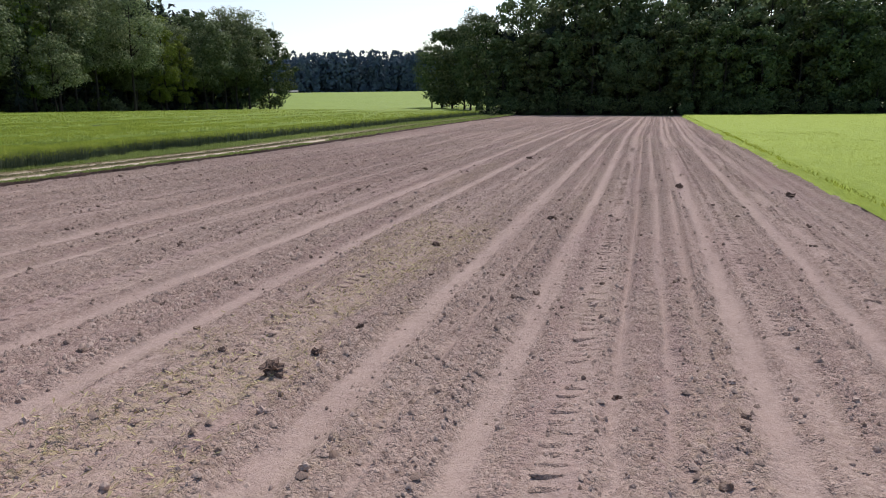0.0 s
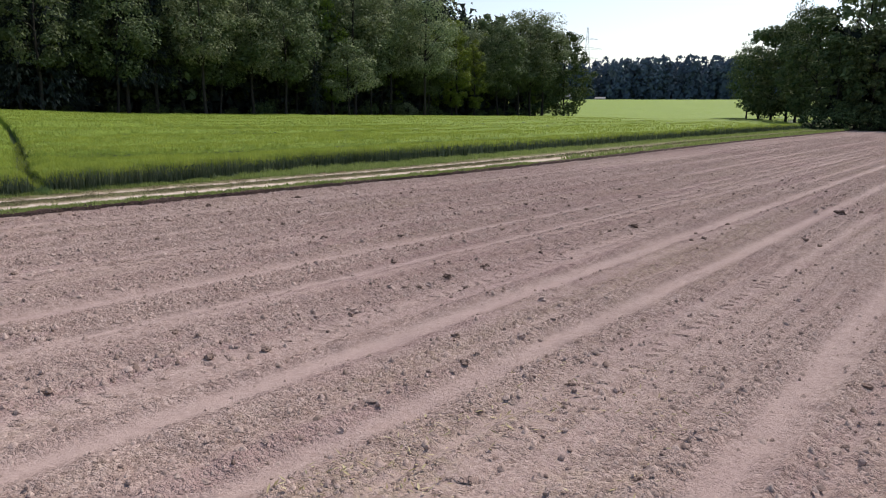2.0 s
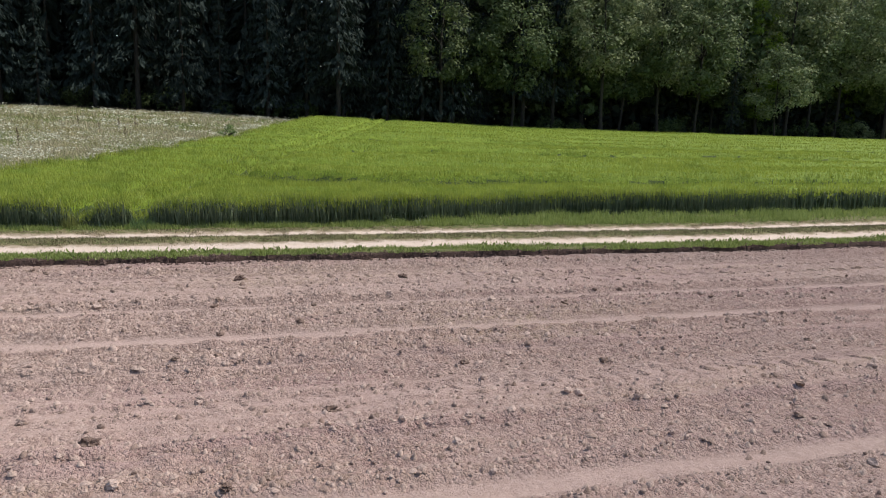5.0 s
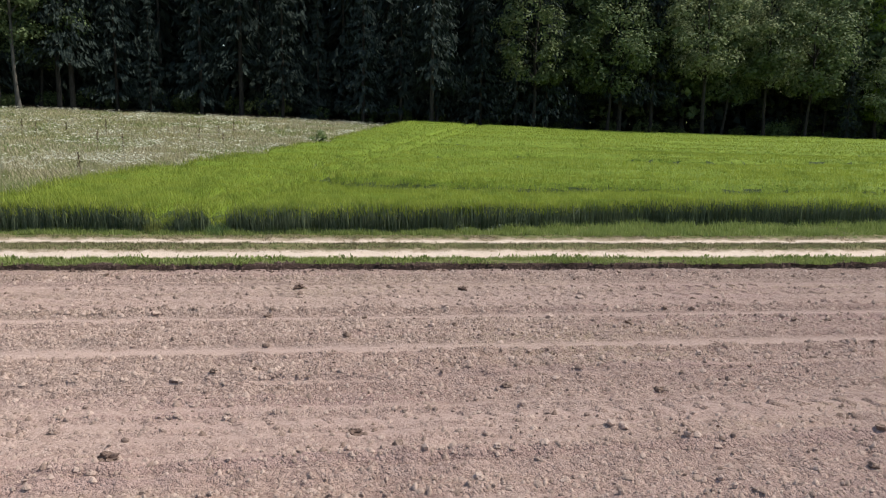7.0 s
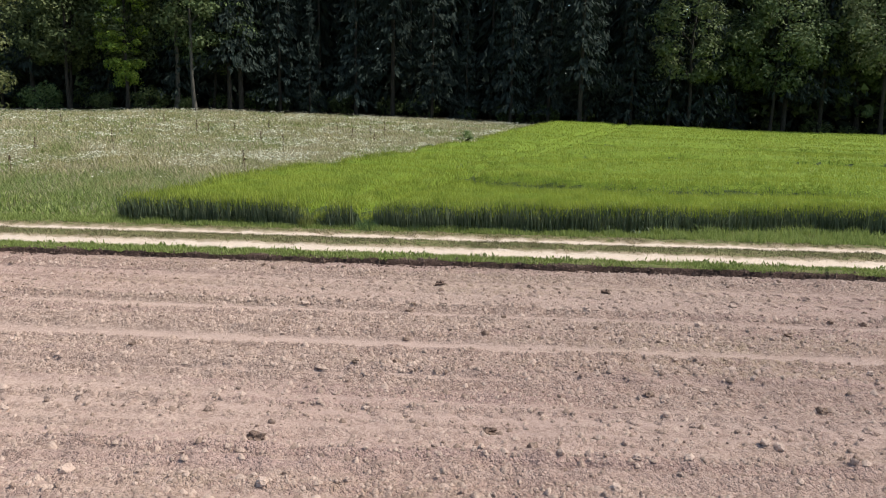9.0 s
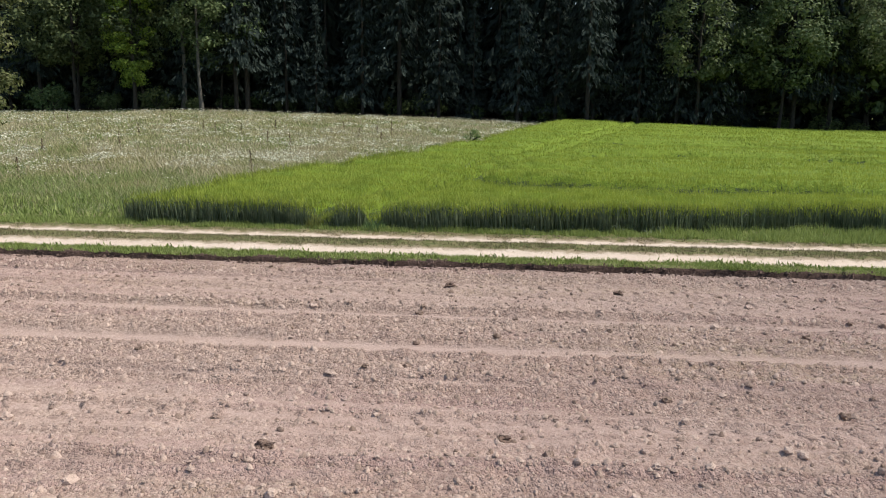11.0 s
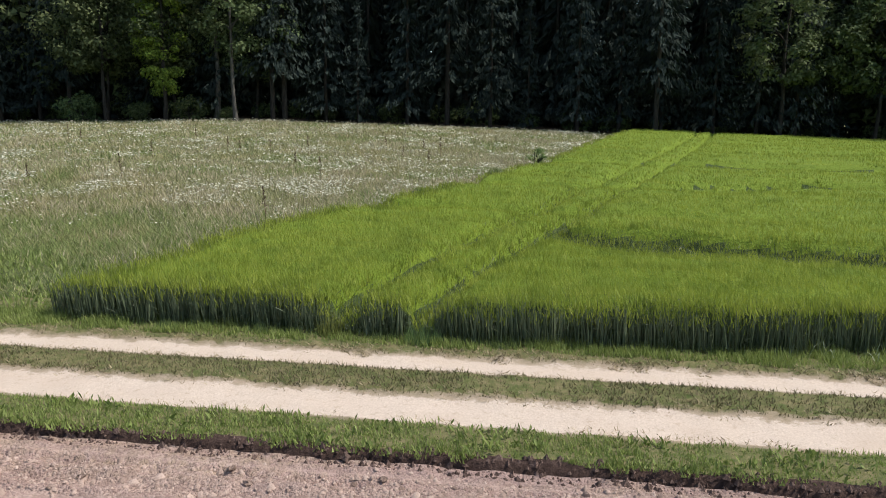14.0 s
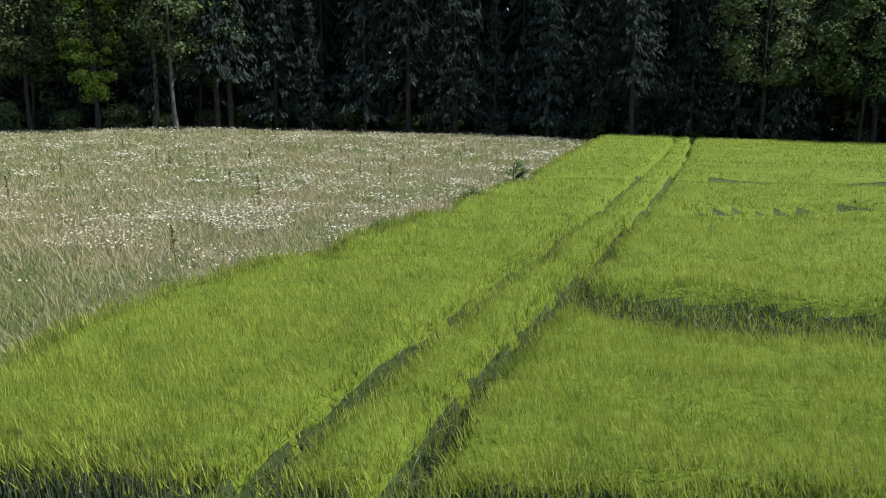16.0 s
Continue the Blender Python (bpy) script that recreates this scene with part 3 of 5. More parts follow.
def spikes(P, height, width, lean, wind=(0.0, 0.0)):
    """Three-cornered upright blades."""
    n = len(P)
    a = rng.uniform(0, 2 * math.pi, n)
    t = np.stack([np.cos(a), np.sin(a), np.zeros(n)], 1) * (width / 2)[:, None]
    b = rng.uniform(0, 2 * math.pi, n)
    tip = P + np.stack([np.cos(b) * lean + wind[0] * height, np.sin(b) * lean + wind[1] * height, height], 1)
    return np.stack([P - t, P + t, tip], 1).reshape(-1, 3), np.arange(3 * n).reshape(-1, 3)


def blades(P, height, width, lean, wind=(0.0, 0.0), waist=0.35):
    """Four-cornered upright blades: foot, waist, tip. P: feet; arrays of height, width and lean."""
    n = len(P)
    a = rng.uniform(0, 2 * math.pi, n)
    t = np.stack([np.cos(a), np.sin(a), np.zeros(n)], 1) * (width / 2)[:, None]
    b = rng.uniform(0, 2 * math.pi, n)
    bow = np.stack([wind[0] * height, wind[1] * height], 1) if np.ndim(wind[0]) else np.outer(height, wind)
    tip = P + np.stack([np.cos(b) * lean + bow[:, 0], np.sin(b) * lean + bow[:, 1], height], 1)
    mid = P + (tip - P) * waist + np.stack([0 * a, 0 * a, height * 0.06], 1)
    V = np.stack([P, mid - t, tip, mid + t], 1).reshape(-1, 3)
    F = np.arange(4 * n).reshape(-1, 4)
    return V, F


def join(sets):
    V, F, I, base = [], [], [], 0
    for k, (v, f) in enumerate(sets):
        V.append(v), F.append(f + base), I.append(np.full(len(f), k))
        base += len(v)
    return np.concatenate(V), np.concatenate(F), np.concatenate(I)


def scatter(n_per, x0, x1, y0, y1):
    n = int(n_per * (x1 - x0) * (y1 - y0))
    return rng.uniform(x0, x1, n), rng.uniform(y0, y1, n)


def thin(x, y, r0, power=2.0, floor=0.0):
    """Keeps fewer with distance from the stretch the walk passes; returns mask and distance."""
    r = np.minimum(np.hypot(x + 21, y - 24), np.hypot(x + 10, y - 26) + 4)
    keep = rng.random(len(x)) < np.clip((r0 / np.maximum(r, 1e-3)) ** power, floor, 1)
    return keep, r


def sway(x, y):
    """The wind's bend, which turns and eases from tuft to tuft."""
    a = -1.9 + 2.4 * (fbm(x * 0.9, y * 0.9, 141, 2) - 0.5)
    k = 0.05 + 0.42 * vnoise(x * 1.3, y * 1.3, 145) * vnoise(x * 0.2, y * 0.2, 146)
    return np.cos(a) * k, np.sin(a) * k


def barley_plants():
    sets_e, sets_s = [], []
    for x0, x1, y0, y1, d in ((-38, -28.5, 14, 44, 720), (-60, -38, 18, 70, 720), (-95, -60, 22, 150, 720), (-60, -28.5, 44, 130, 720)):
        x, y = scatter(d, x0, x1, y0, y1)
        k, r = thin(x, y, 11.0, 2.0)
        x, y, r = x[k], y[k], r[k]
        sd, gp = crop_inside(x, y), gaps(x, y)
        mottle = smooth(0.52, 0.68, fbm(x * 1.4, y * 0.8, 66, 3))
        ok = (sd > -0.05) & (rng.random(len(x)) > np.maximum(gp * 1.7, 0.3 * mottle))
        x, y, r = x[ok], y[ok], r[ok]
        zt = land(x, y) + canopy_top(x, y)
        s = np.clip(r / 11.0, 1, 9)
        h = rng.uniform(0.12, 0.25, len(x))
        P = np.stack([x, y, zt - 0.16 - rng.uniform(0, 0.06, len(x))], 1)
        sets_e.append(spikes(P, h, 0.018 * s ** 0.9, rng.uniform(0.02, 0.12, len(x)), sway(x, y)))
    # upright stems where the crop ends or opens
    for x0, x1, y0, y1, d in ((-29.5, -28.12, 14, 45, 640), (-31.2, -29.4, 45, 125, 130), (-30.8, -29.5, 36, 45, 420), (-45, -29.6, 15.5, 40, 460), (-38, -32.5, 40, 62, 200)):
        x, y = scatter(d, x0, x1, y0, y1)
        sd, gp = crop_inside(x, y), gaps(x, y)
        a, b = tram_curves(x)
        near_gap = np.minimum(np.abs(y - a), np.abs(y - b)) < 0.36
        ok = (sd > -0.22) & ((sd < 0.6) | near_gap | (gp > 0.3)) & (rng.random(len(x)) > gp * 0.25)
        x, y = x[ok], y[ok]
        gp = gp[ok]
        h = canopy_top(x, y) * rng.uniform(0.62, 1.02, len(x)) * (1 - 0.55 * gp)
        w = np.where(y > 45, 0.045, 0.018)
        P = np.stack([x, y, land(x, y) + 0.03], 1)
        sets_s.append(blades(P, h, w * rng.uniform(0.6, 1.5, len(x)), rng.uniform(0.02, 0.14, len(x)), (0.02, -0.05), 0.5))
        # ears of the outermost plants
        q = rng.random(len(x)) < 0.8
        P3 = P[q] + np.stack([0 * h[q], 0 * h[q], h[q] * rng.uniform(0.72, 1.0, q.sum())], 1)
        sets_e.append(spikes(P3, rng.uniform(0.10, 0.2, q.sum()), w[q] * 1.2, rng.uniform(0.02, 0.10, q.sum()), (0.10, -0.1)))
        # bent leaves
        q = rng.random(len(x)) < 0.35 + 0.5 * gp
        P2 = P[q] + np.stack([0 * h[q], 0 * h[q], h[q] * rng.uniform(0.3, 0.8, q.sum())], 1)
        sets_s.append(blades(P2, rng.uniform(0.03, 0.2, q.sum()), w[q] * 1.1, rng.uniform(0.12, 0.30, q.sum()), (0.1, 0), 0.5))
    Ve, Fe, _ = join(sets_e)
    Vs, Fs, _ = join(sets_s)
    return along_lane(mesh_np("barley_ears", Ve, Fe, [EAR])), along_lane(mesh_np("barley_stems", Vs, Fs, [STEM]))


ears, stems = barley_plants()
part("ears", ears, barley, "feathery yellow-green barley ears")
part("stems", stems, barley, "blue-green upright barley stems")

x, y = scatter(36, 3.2, 12, 14, 60)
x2, y2 = scatter(4, 3.0, 60, 40, 127)
x, y = np.concatenate([x, x2]), np.concatenate([y, y2])
ok = young_inside(x, y) > 0
x, y = x[ok], y[ok]
s = np.clip(np.hypot(x, y) / 22, 1, 5)
V, F = blades(np.stack([x, y, land(x, y) + 0.21], 1), rng.uniform(0.07, 0.14, len(x)), 0.03 * s, rng.uniform(0.03, 0.15, len(x)))
part("young_leaves", mesh_np("young_leaves", V, F, [YOUNG]), young, "bright young crop leaves")


# ---- verge grasses ----
def verge():
    sets = []
    for x0, x1, y0, y1, d, hmin, hmax in ((-24.78, -23.66, 2, 46, 1500, 0.025, 0.085), (-24.0, -23.54, 2, 46, 900, 0.03, 0.10), (-28.9, -27.72, 8, 44, 1500, 0.05, 0.18), (-31.0, -28.4, 26, 60, 420, 0.08, 0.28), (-33.5, -28.9, -12, 16.5, 80, 0.08, 0.26), (-24.78, -23.7, 50, 126, 80, 0.12, 0.32), (-31.0, -27.75, 44, 126, 130, 0.12, 0.28), (-27.6, -24.7, 74, 126, 60, 0.05, 0.16)):
        x, y = scatter(d, x0, x1, y0, y1)
        patch = vnoise(x * 2.3, y * 2.3, 91)
        ok = rng.random(len(x)) < 0.25 + patch
        x, y, patch = x[ok], y[ok], patch[ok]
        rag = vnoise(y * 1.7, x * 0 + 3, 94)
        if x0 == -24.0:
            keep0 = vnoise(y * 1.3, y * 0 + 7, 98) * 0.5 + vnoise(y * 4.5, y * 0 + 2, 99) * 0.5 > 0.5
            x, y, patch, rag = x[keep0], y[keep0], patch[keep0], rag[keep0]
        if x0 < -28.95:
            keep0 = crop_inside(x, y) < 0.0
            x, y, patch, rag = x[keep0], y[keep0], patch[keep0], rag[keep0]
        keep = (x > x0 + 0.14 * rag) & (x < x1 - 0.22 * vnoise(y * 1.9, y * 0, 95))
        x, y, patch = x[keep], y[keep], patch[keep]
        h = rng.uniform(hmin, hmax, len(x)) * (0.55 + 0.8 * patch)
        w = (0.06 if d < 120 else 0.016 if d > 1000 else 0.021) * rng.uniform(0.6, 1.7, len(x))
        sets.append(spikes(np.stack([x, y, np.where(x < -29.7, land(x, y), lane_z(np.minimum(x, -23.95), y)) - 0.01], 1), h, w, h * rng.uniform(0.1, 0.8, len(x)), (0, -0.1)))
    V, F, _ = join(sets)
    return along_lane(mesh_np("verge_grass", V, F, [VERGE_GRASS]))


def mid_strip():
    sets = []
    for x0, x1, y0, y1, d, hm in ((-26.77, -25.78, 4, 46, 1000, 0.08), (-27.85, -27.5, 4, 46, 260, 0.07), (-26.8, -25.75, 46, 126, 90, 0.16)):
        x, y = scatter(d, x0, x1, y0, y1)
        ok = rng.random(len(x)) < 0.2 + vnoise(x * 2.9, y * 1.4, 97)
        x, y = x[ok], y[ok]
        h = rng.uniform(0.03, hm, len(x))
        w = (0.05 if d < 100 else 0.016) * rng.uniform(0.6, 1.6, len(x))
        sets.append(spikes(np.stack([x, y, lane_z(x, y) - 0.01], 1), h, w, h * rng.uniform(0.2, 1.0, len(x)), (0, -0.1)))
    V, F, _ = join(sets)
    return along_lane(mesh_np("worn_grass", V, F, [DRY_GRASS]))


def dead_fringe():
    """Matted straw-coloured grass along the rut edges."""
    sets = []
    for c, d, y0, y1 in ((-27.72, 700, 2, 46), (-26.80, 260, 2, 46), (-25.78, 240, 2, 46), (-24.84, 220, 2, 46)):
        x, y = scatter(d, c - 0.26, c + 0.16, y0, y1)
        ok = vnoise(y * 2.1, y * 0 + c, 171) * 0.6 + vnoise(y * 6, x * 6, 172) * 0.4 > 0.42
        ok &= x > c - 0.26 + 0.3 * vnoise(y * 1.1, y * 0 + 2 * c, 173) * (c < -27)
        x, y = x[ok], y[ok]
        h = rng.uniform(0.015, 0.065, len(x))
        sets.append(spikes(np.stack([x, y, lane_z(x, y) - 0.01], 1), h, 0.018 * rng.uniform(0.7, 1.6, len(x)), h * rng.uniform(0.8, 2.0, len(x)), (0, -0.3)))
    x, y = scatter(1500, -27.68, -27.36, 2, 46)
    ok = vnoise(y * 3.1, x * 3.1, 174) * 0.6 + vnoise(y * 0.9, y * 0, 176) * 0.4 > 0.58 + 0.5 * (x + 27.68)
    x, y = x[ok], y[ok]
    h = rng.uniform(0.012, 0.05, len(x))
    sets.append(spikes(np.stack([x, y, lane_z(x, y) - 0.005], 1), h, 0.018 * rng.uniform(0.7, 1.6, len(x)), h * rng.uniform(0.8, 2.0, len(x)), (0, -0.3)))
    V, F, _ = join(sets)
    return along_lane(mesh_np("dead_grass", V, F, [STRAW_GRASS]))


def verge_leaves():
    """Broad low leaves of plantain and clover among the verge grass."""
    x, y = scatter(210, -24.72, -23.72, 4, 46)
    ok = rng.random(len(x)) < smooth(0.42, 0.7, fbm(x * 2.2, y * 1.6, 175, 2))
    x, y = x[ok], y[ok]
    h = rng.uniform(0.03, 0.13, len(x))
    V, F = blades(np.stack([x, y, lane_z(np.minimum(x, -23.95), y)], 1), h, rng.uniform(0.02, 0.045, len(x)), rng.uniform(0.03, 0.09, len(x)), (0, 0), 0.55)
    return along_lane(mesh_np("verge_leaves", V, F, [VERGE_LEAF]))


def arched_leaves():
    """Pale bent-over leaves at the barley's foot."""
    x, y = scatter(22, -28.75, -28.35, 18, 31)
    n = len(x)
    a = rng.uniform(0, 2 * math.pi, n)
    r = rng.uniform(0.10, 0.28, n)
    h = rng.uniform(0.10, 0.40, n)
    w = rng.uniform(0.003, 0.007, n)
    foot = np.stack([x, y, land(x, y) + 0.02], 1)
    out = np.stack([np.cos(a), np.sin(a), 0 * a], 1)
    side = np.stack([-np.sin(a), np.cos(a), 0 * a], 1) * w[:, None]
    rings = []
    for u, v in ((0.0, 0.0), (0.2, 0.7), (0.55, 1.0), (0.85, 0.85), (1.1, 0.5)):
        rings.append(foot + out * (r * u)[:, None] + np.stack([0 * h, 0 * h, h * v], 1))
    V = np.stack([p + q for p in rings for q in (-side, side)], 1)
    F = np.array([[2 * i, 2 * i + 1, 2 * i + 3, 2 * i + 2] for i in range(4)])[None] + (np.arange(n) * 10)[:, None, None]
    return along_lane(mesh_np("arched_leaves", V.reshape(-1, 3), F.reshape(-1, 4), [PALE_LEAF]))


part("arched_leaves", arched_leaves(), barley, "pale bent leaves at the barley's foot")
tagged(new("dead_fringe_grass", dead_fringe()), "matted straw-coloured grass along the rut edges", "grass", kind="stuff")
tagged(new("verge_leaves", verge_leaves()), "broad low green leaves among the verge grass", "weeds", kind="stuff")
tagged(new("verge_grass", verge()), "fresh green grass verges along the lane ruts", "grass", kind="stuff")
tagged(new("lane_strip_grass", mid_strip()), "short worn dry grass between the lane ruts", "grass", kind="stuff")


# ---- wildflower meadow ----
def meadow():
    grass, seed, petal, fresh = [], [], [], []
    for x0, x1, y0, y1, d in ((-50, -29.6, -24, 24, 300), (-95.5, -50, -60, 36, 230)):
        x, y = scatter(d, x0, x1, y0, y1)
        k, r = thin(x, y, 19.0, 1.75)
        x, y, r = x[k], y[k], r[k]
        ok = (crop_inside(x, y) < -0.1) & (x < -29.9)
        x, y, r = x[ok], y[ok], r[ok]
        s = np.clip(r / 19.0, 1, 5)
        patch = fbm(x * 0.22, y * 0.22, 101, 3)
        low = smooth(-34.5, -31.0, x)
        h = rng.uniform(0.12, 0.33, len(x)) * (0.55 + 0.9 * patch) * (1 - 0.55 * low)
        z = land(x, y) + 0.0
        rim = -crop_inside(x, y)
        tan = smooth(0.2, 1.5, rim) * (1 - smooth(3.5, 8, rim)) * smooth(-75, -45, x) * vnoise(x * 0.4, y * 0.6, 107)
        kind = rng.random(len(x)) < np.clip(0.12 + 1.3 * (fbm(x * 0.35, y * 0.5, 105, 2) - 0.42) + 0.7 * tan, 0.03, 0.8) * (1 - low)
        w = 0.018 * s * rng.uniform(0.6, 1.7, len(x))
        P = np.stack([x, y, z], 1)
        lush = smooth(-46, -36, x) * (1 - smooth(9, 17, y + 0.3 * (x + 36))) * (0.1 + 0.85 * vnoise(x * 0.35, y * 0.35, 108)) + 0.5 * smooth(0.55, 0.7, fbm(x * 0.25, y * 0.4, 109, 2))
        moist = rng.random(len(x)) < lush
        kind &= ~moist
        dry = ~kind & ~moist
        for which, sets in ((dry, grass), (moist, fresh)):
            sets.append(spikes(P[which], h[which], w[which], h[which] * rng.uniform(0.3, 1.3, which.sum()), (-0.05, -0.15)))
        hk = h[kind] * 1.25
        seed.append(blades(P[kind], hk, w[kind] * 0.8, hk * rng.uniform(0.2, 0.8, kind.sum()), (-0.05, -0.2), 0.75))
        # flower heads in drifts
        fx_, fy_ = scatter(d * 0.62, x0, x1, y0, y1)
        drift = (0.26 + 0.36 * smooth(0.42, 0.66, fbm(fx_ * 0.16, fy_ * 0.3, 111, 3))) * smooth(0.42, 0.70, fbm(fx_ * 0.7, fy_ * 0.6, 115, 3)) * (1 - smooth(-44, -36, fx_))
        k2, r2 = thin(fx_, fy_, 24.0, 1.5)
        ok = k2 & (rng.random(len(fx_)) < drift) & (crop_inside(fx_, fy_) < -0.8)
        fx_, fy_, r2 = fx_[ok], fy_[ok], r2[ok]
        n = len(fx_)
        c = np.stack([fx_, fy_, land(fx_, fy_) + rng.uniform(0.20, 0.38, n)], 1)
        sz = 0.032 * np.clip(r2 / 24, 1, 2.1) * rng.uniform(0.6, 1.5, n)
        a = rng.uniform(0, 2 * math.pi, n)
        u = np.stack([np.cos(a), np.sin(a), rng.uniform(-0.4, 0.4, n)], 1) * sz[:, None]
        v = np.stack([-np.sin(a), np.cos(a), rng.uniform(-0.4, 0.4, n)], 1) * sz[:, None]
        petal.append((np.stack([c - u - v * 0.4, c + v, c + u - v * 0.4, c - v * 0.9], 1).reshape(-1, 3), np.arange(4 * n).reshape(-1, 4)))
    out = []
    for name, sets, m in (("meadow_grass", grass, MEADOW_GRASS), ("fresh_grass", fresh, GREEN_GRASS), ("seed_heads", seed, SEED_GRASS), ("white_flowers", petal, PETAL)):
        V, F, _ = join(sets)
        out.append(mesh_np(name, V, F, [m]))
    return out


mg, mf, ms, mp = meadow()
meadow_ob = tagged(new("meadow", mg), "tall grey-green meadow grass with drifts of white flowers", "meadow", kind="stuff")
part("fresh_grass", mf, meadow_ob, "fresher green grass in the meadow")
part("seed_heads", ms, meadow_ob, "dry brownish seed heads")
part("flowers", mp, meadow_ob, "small white flower heads")


# ---- loose clods on the field ----
LUMP_V = np.array([[1.05, 0.2, -0.3], [0.35, 1.0, -0.3], [-0.8, 0.75, -0.3], [-0.95, -0.4, -0.3], [0.1, -1.0, -0.3], [0.3, 0.15, 0.8], [-0.3, -0.1, 0.72]], float)
LUMP_F = np.array([[0, 1, 5], [1, 6, 5], [1, 2, 6], [2, 3, 6], [3, 4, 6], [4, 5, 6], [4, 0, 5]])


def rough_here(x, y):
    """How thickly crumbs lie, 0 to 1: in rows left by the harrow, and none in the tracks."""
    bare = np.maximum(tracks(x, y), 0.93 * strips(x, y))
    rows = 0.25 + smooth(0.25, 0.75, vnoise(lined(x, y) * 2.4, y * 0.12, 121))
    return np.clip((1 - 0.98 * bare) * rows * (0.55 + 0.7 * vnoise(x * 1.3, y * 1.3, 123)), 0, 1)


def clods(x0, x1, y0, y1, density, mean, mat):
    x, y = scatter(density, x0, x1, y0, y1)
    keep = rng.random(len(x)) < rough_here(x, y)
    keep &= x < field_right(y) - 0.2
    rim = np.minimum(np.minimum(y - y0, y1 - y), x1 - x)
    keep &= rng.random(len(x)) < smooth(0, 5, rim) + 0.15
    x, y = x[keep], y[keep]
    size = np.minimum(mean * np.exp(rng.normal(0.0, 0.6, len(x))), 0.05)
    return clod_mesh("soil_clods", LUMP_V, LUMP_F, x, y, field_z(x, y), size, mat)


def bank_crumbs():
    base = np.array([[1, 0, -0.4], [0.2, 1, -0.4], [-1, 0.1, -0.4], [-0.1, -1, -0.4], [0.1, 0.05, 0.9]], float)
    faces = np.array([[0, 1, 4], [1, 2, 4], [2, 3, 4], [3, 0, 4]])
    n = 5000
    x, y = rng.uniform(-23.88, -23.52, n), rng.uniform(0, 60, n)
    size = np.minimum(0.018 * np.exp(rng.normal(0.2, 0.5, n)), 0.07)
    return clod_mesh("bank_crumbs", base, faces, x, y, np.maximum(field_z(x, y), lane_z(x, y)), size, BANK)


def large_clods():
    bm = bmesh.new()
    bmesh.ops.create_icosphere(bm, subdivisions=1, radius=1)
    bm.verts.ensure_lookup_table()
    base = np.array([v.co[:] for v in bm.verts])
    faces = np.array([[v.index for v in f.verts] for f in bm.faces])
    bm.free()
    xs, ys = [], []
    for x0, x1, y0, y1, d in ((-23.4, -9, 13, 40, 14), (-12, 4.4, 4, 24, 9), (-20, 4, 24, 48, 5)):
        x, y = scatter(d, x0, x1, y0, y1)
        xs.append(x), ys.append(y)
    x, y = np.concatenate(xs), np.concatenate(ys)
    keep = (rng.random(len(x)) < 1.2 * rough_here(x, y)) & (x < field_right(y) - 0.2)
    x, y = x[keep], y[keep]
    size = np.minimum(0.019 * np.exp(rng.normal(0.1, 0.4, len(x))), 0.055)
    order = np.argsort(-size)
    top, rest = order[:280], order[280:]
    shapes = []
    for seed in range(8):
        bm = bmesh.new()
        bmesh.ops.create_icosphere(bm, subdivisions=2, radius=1)
        for v in bm.verts:
            f = 0.9 + 0.55 * noise.noise(v.co * 1.7 + Vector((seed * 5.3, 1, 0))) + 0.4 * noise.noise(v.co * 4.2 + Vector((0, seed * 2.1, 3)))
            v.co = Vector((v.co.x * 1.15, v.co.y, v.co.z * 0.75)) * f
        shapes.append(bm_mesh("clod", bm, CLOD_DARK if seed % 3 else CLOD))
    for k, i in enumerate(top):
        xi, yi, si = float(x[i]), float(y[i]), float(size[i])
        ob = part("clod", shapes[k % 8], field)
        ob.matrix_basis = pose(xi + float(drift(xi, yi)), yi, float(field_z(x[i:i + 1], y[i:i + 1])[0]) + 0.25 * si, 0, 0, 47.0 * k) @ Matrix.Scale(si * 1.15, 4)
    return clod_mesh("large_clods", base, faces, x[rest], y[rest], field_z(x[rest], y[rest]), size[rest], CLOD)


def clod_mesh(name, base, faces, x, y, z, size, mat):
    n = len(x)
    jig = rng.uniform(0.75, 1.25, (n, len(base), 1))
    a = rng.uniform(0, 2 * math.pi, n)
    sc = rng.uniform(0.7, 1.3, (n, 1, 3)) * np.array([1, 1, 0.95])
    V = base[None] * jig * sc * size[:, None, None]
    c, d = np.cos(a)[:, None], np.sin(a)[:, None]
    V = np.stack([V[..., 0] * c - V[..., 1] * d, V[..., 0] * d + V[..., 1] * c, V[..., 2]], -1)
    V = V + np.stack([x, y, z + size * (0.3 if len(base) > 7 else 0.05)], 1)[:, None, :]
    F = faces[None] + (np.arange(n) * len(base))[:, None, None]
    return along_lane(mesh_np(name, V.reshape(-1, 3), F.reshape(-1, 3), [mat], shade=len(base) == 7))


tagged(new("bank_crumbs", bank_crumbs()), "dark crumbs of earth along the broken field edge", "clods", kind="stuff")
tagged(new("large_clods", large_clods()), "larger rounded soil clods among the crumbs", "clods", kind="stuff")
for box, label in (((-23.45, -9, 14, 37, 270, 0.0145, CLOD), "sharp pale soil crumbs strewn thickly over the tilled field"),
                   ((-11, 4.4, 3, 14, 330, 0.0128, CLOD), "fine soil crumbs between the pale wheel tracks"),
                   ((-13, 4.4, 10, 26, 200, 0.0145, CLOD), "crumbled soil between the pale wheel tracks"),
                   ((-23.4, 4.4, 33, 56, 40, 0.02, CLOD), "crumbled soil further along the tilled field")):
    tagged(new("soil_clods", clods(*box)), label, "clods", kind="stuff")


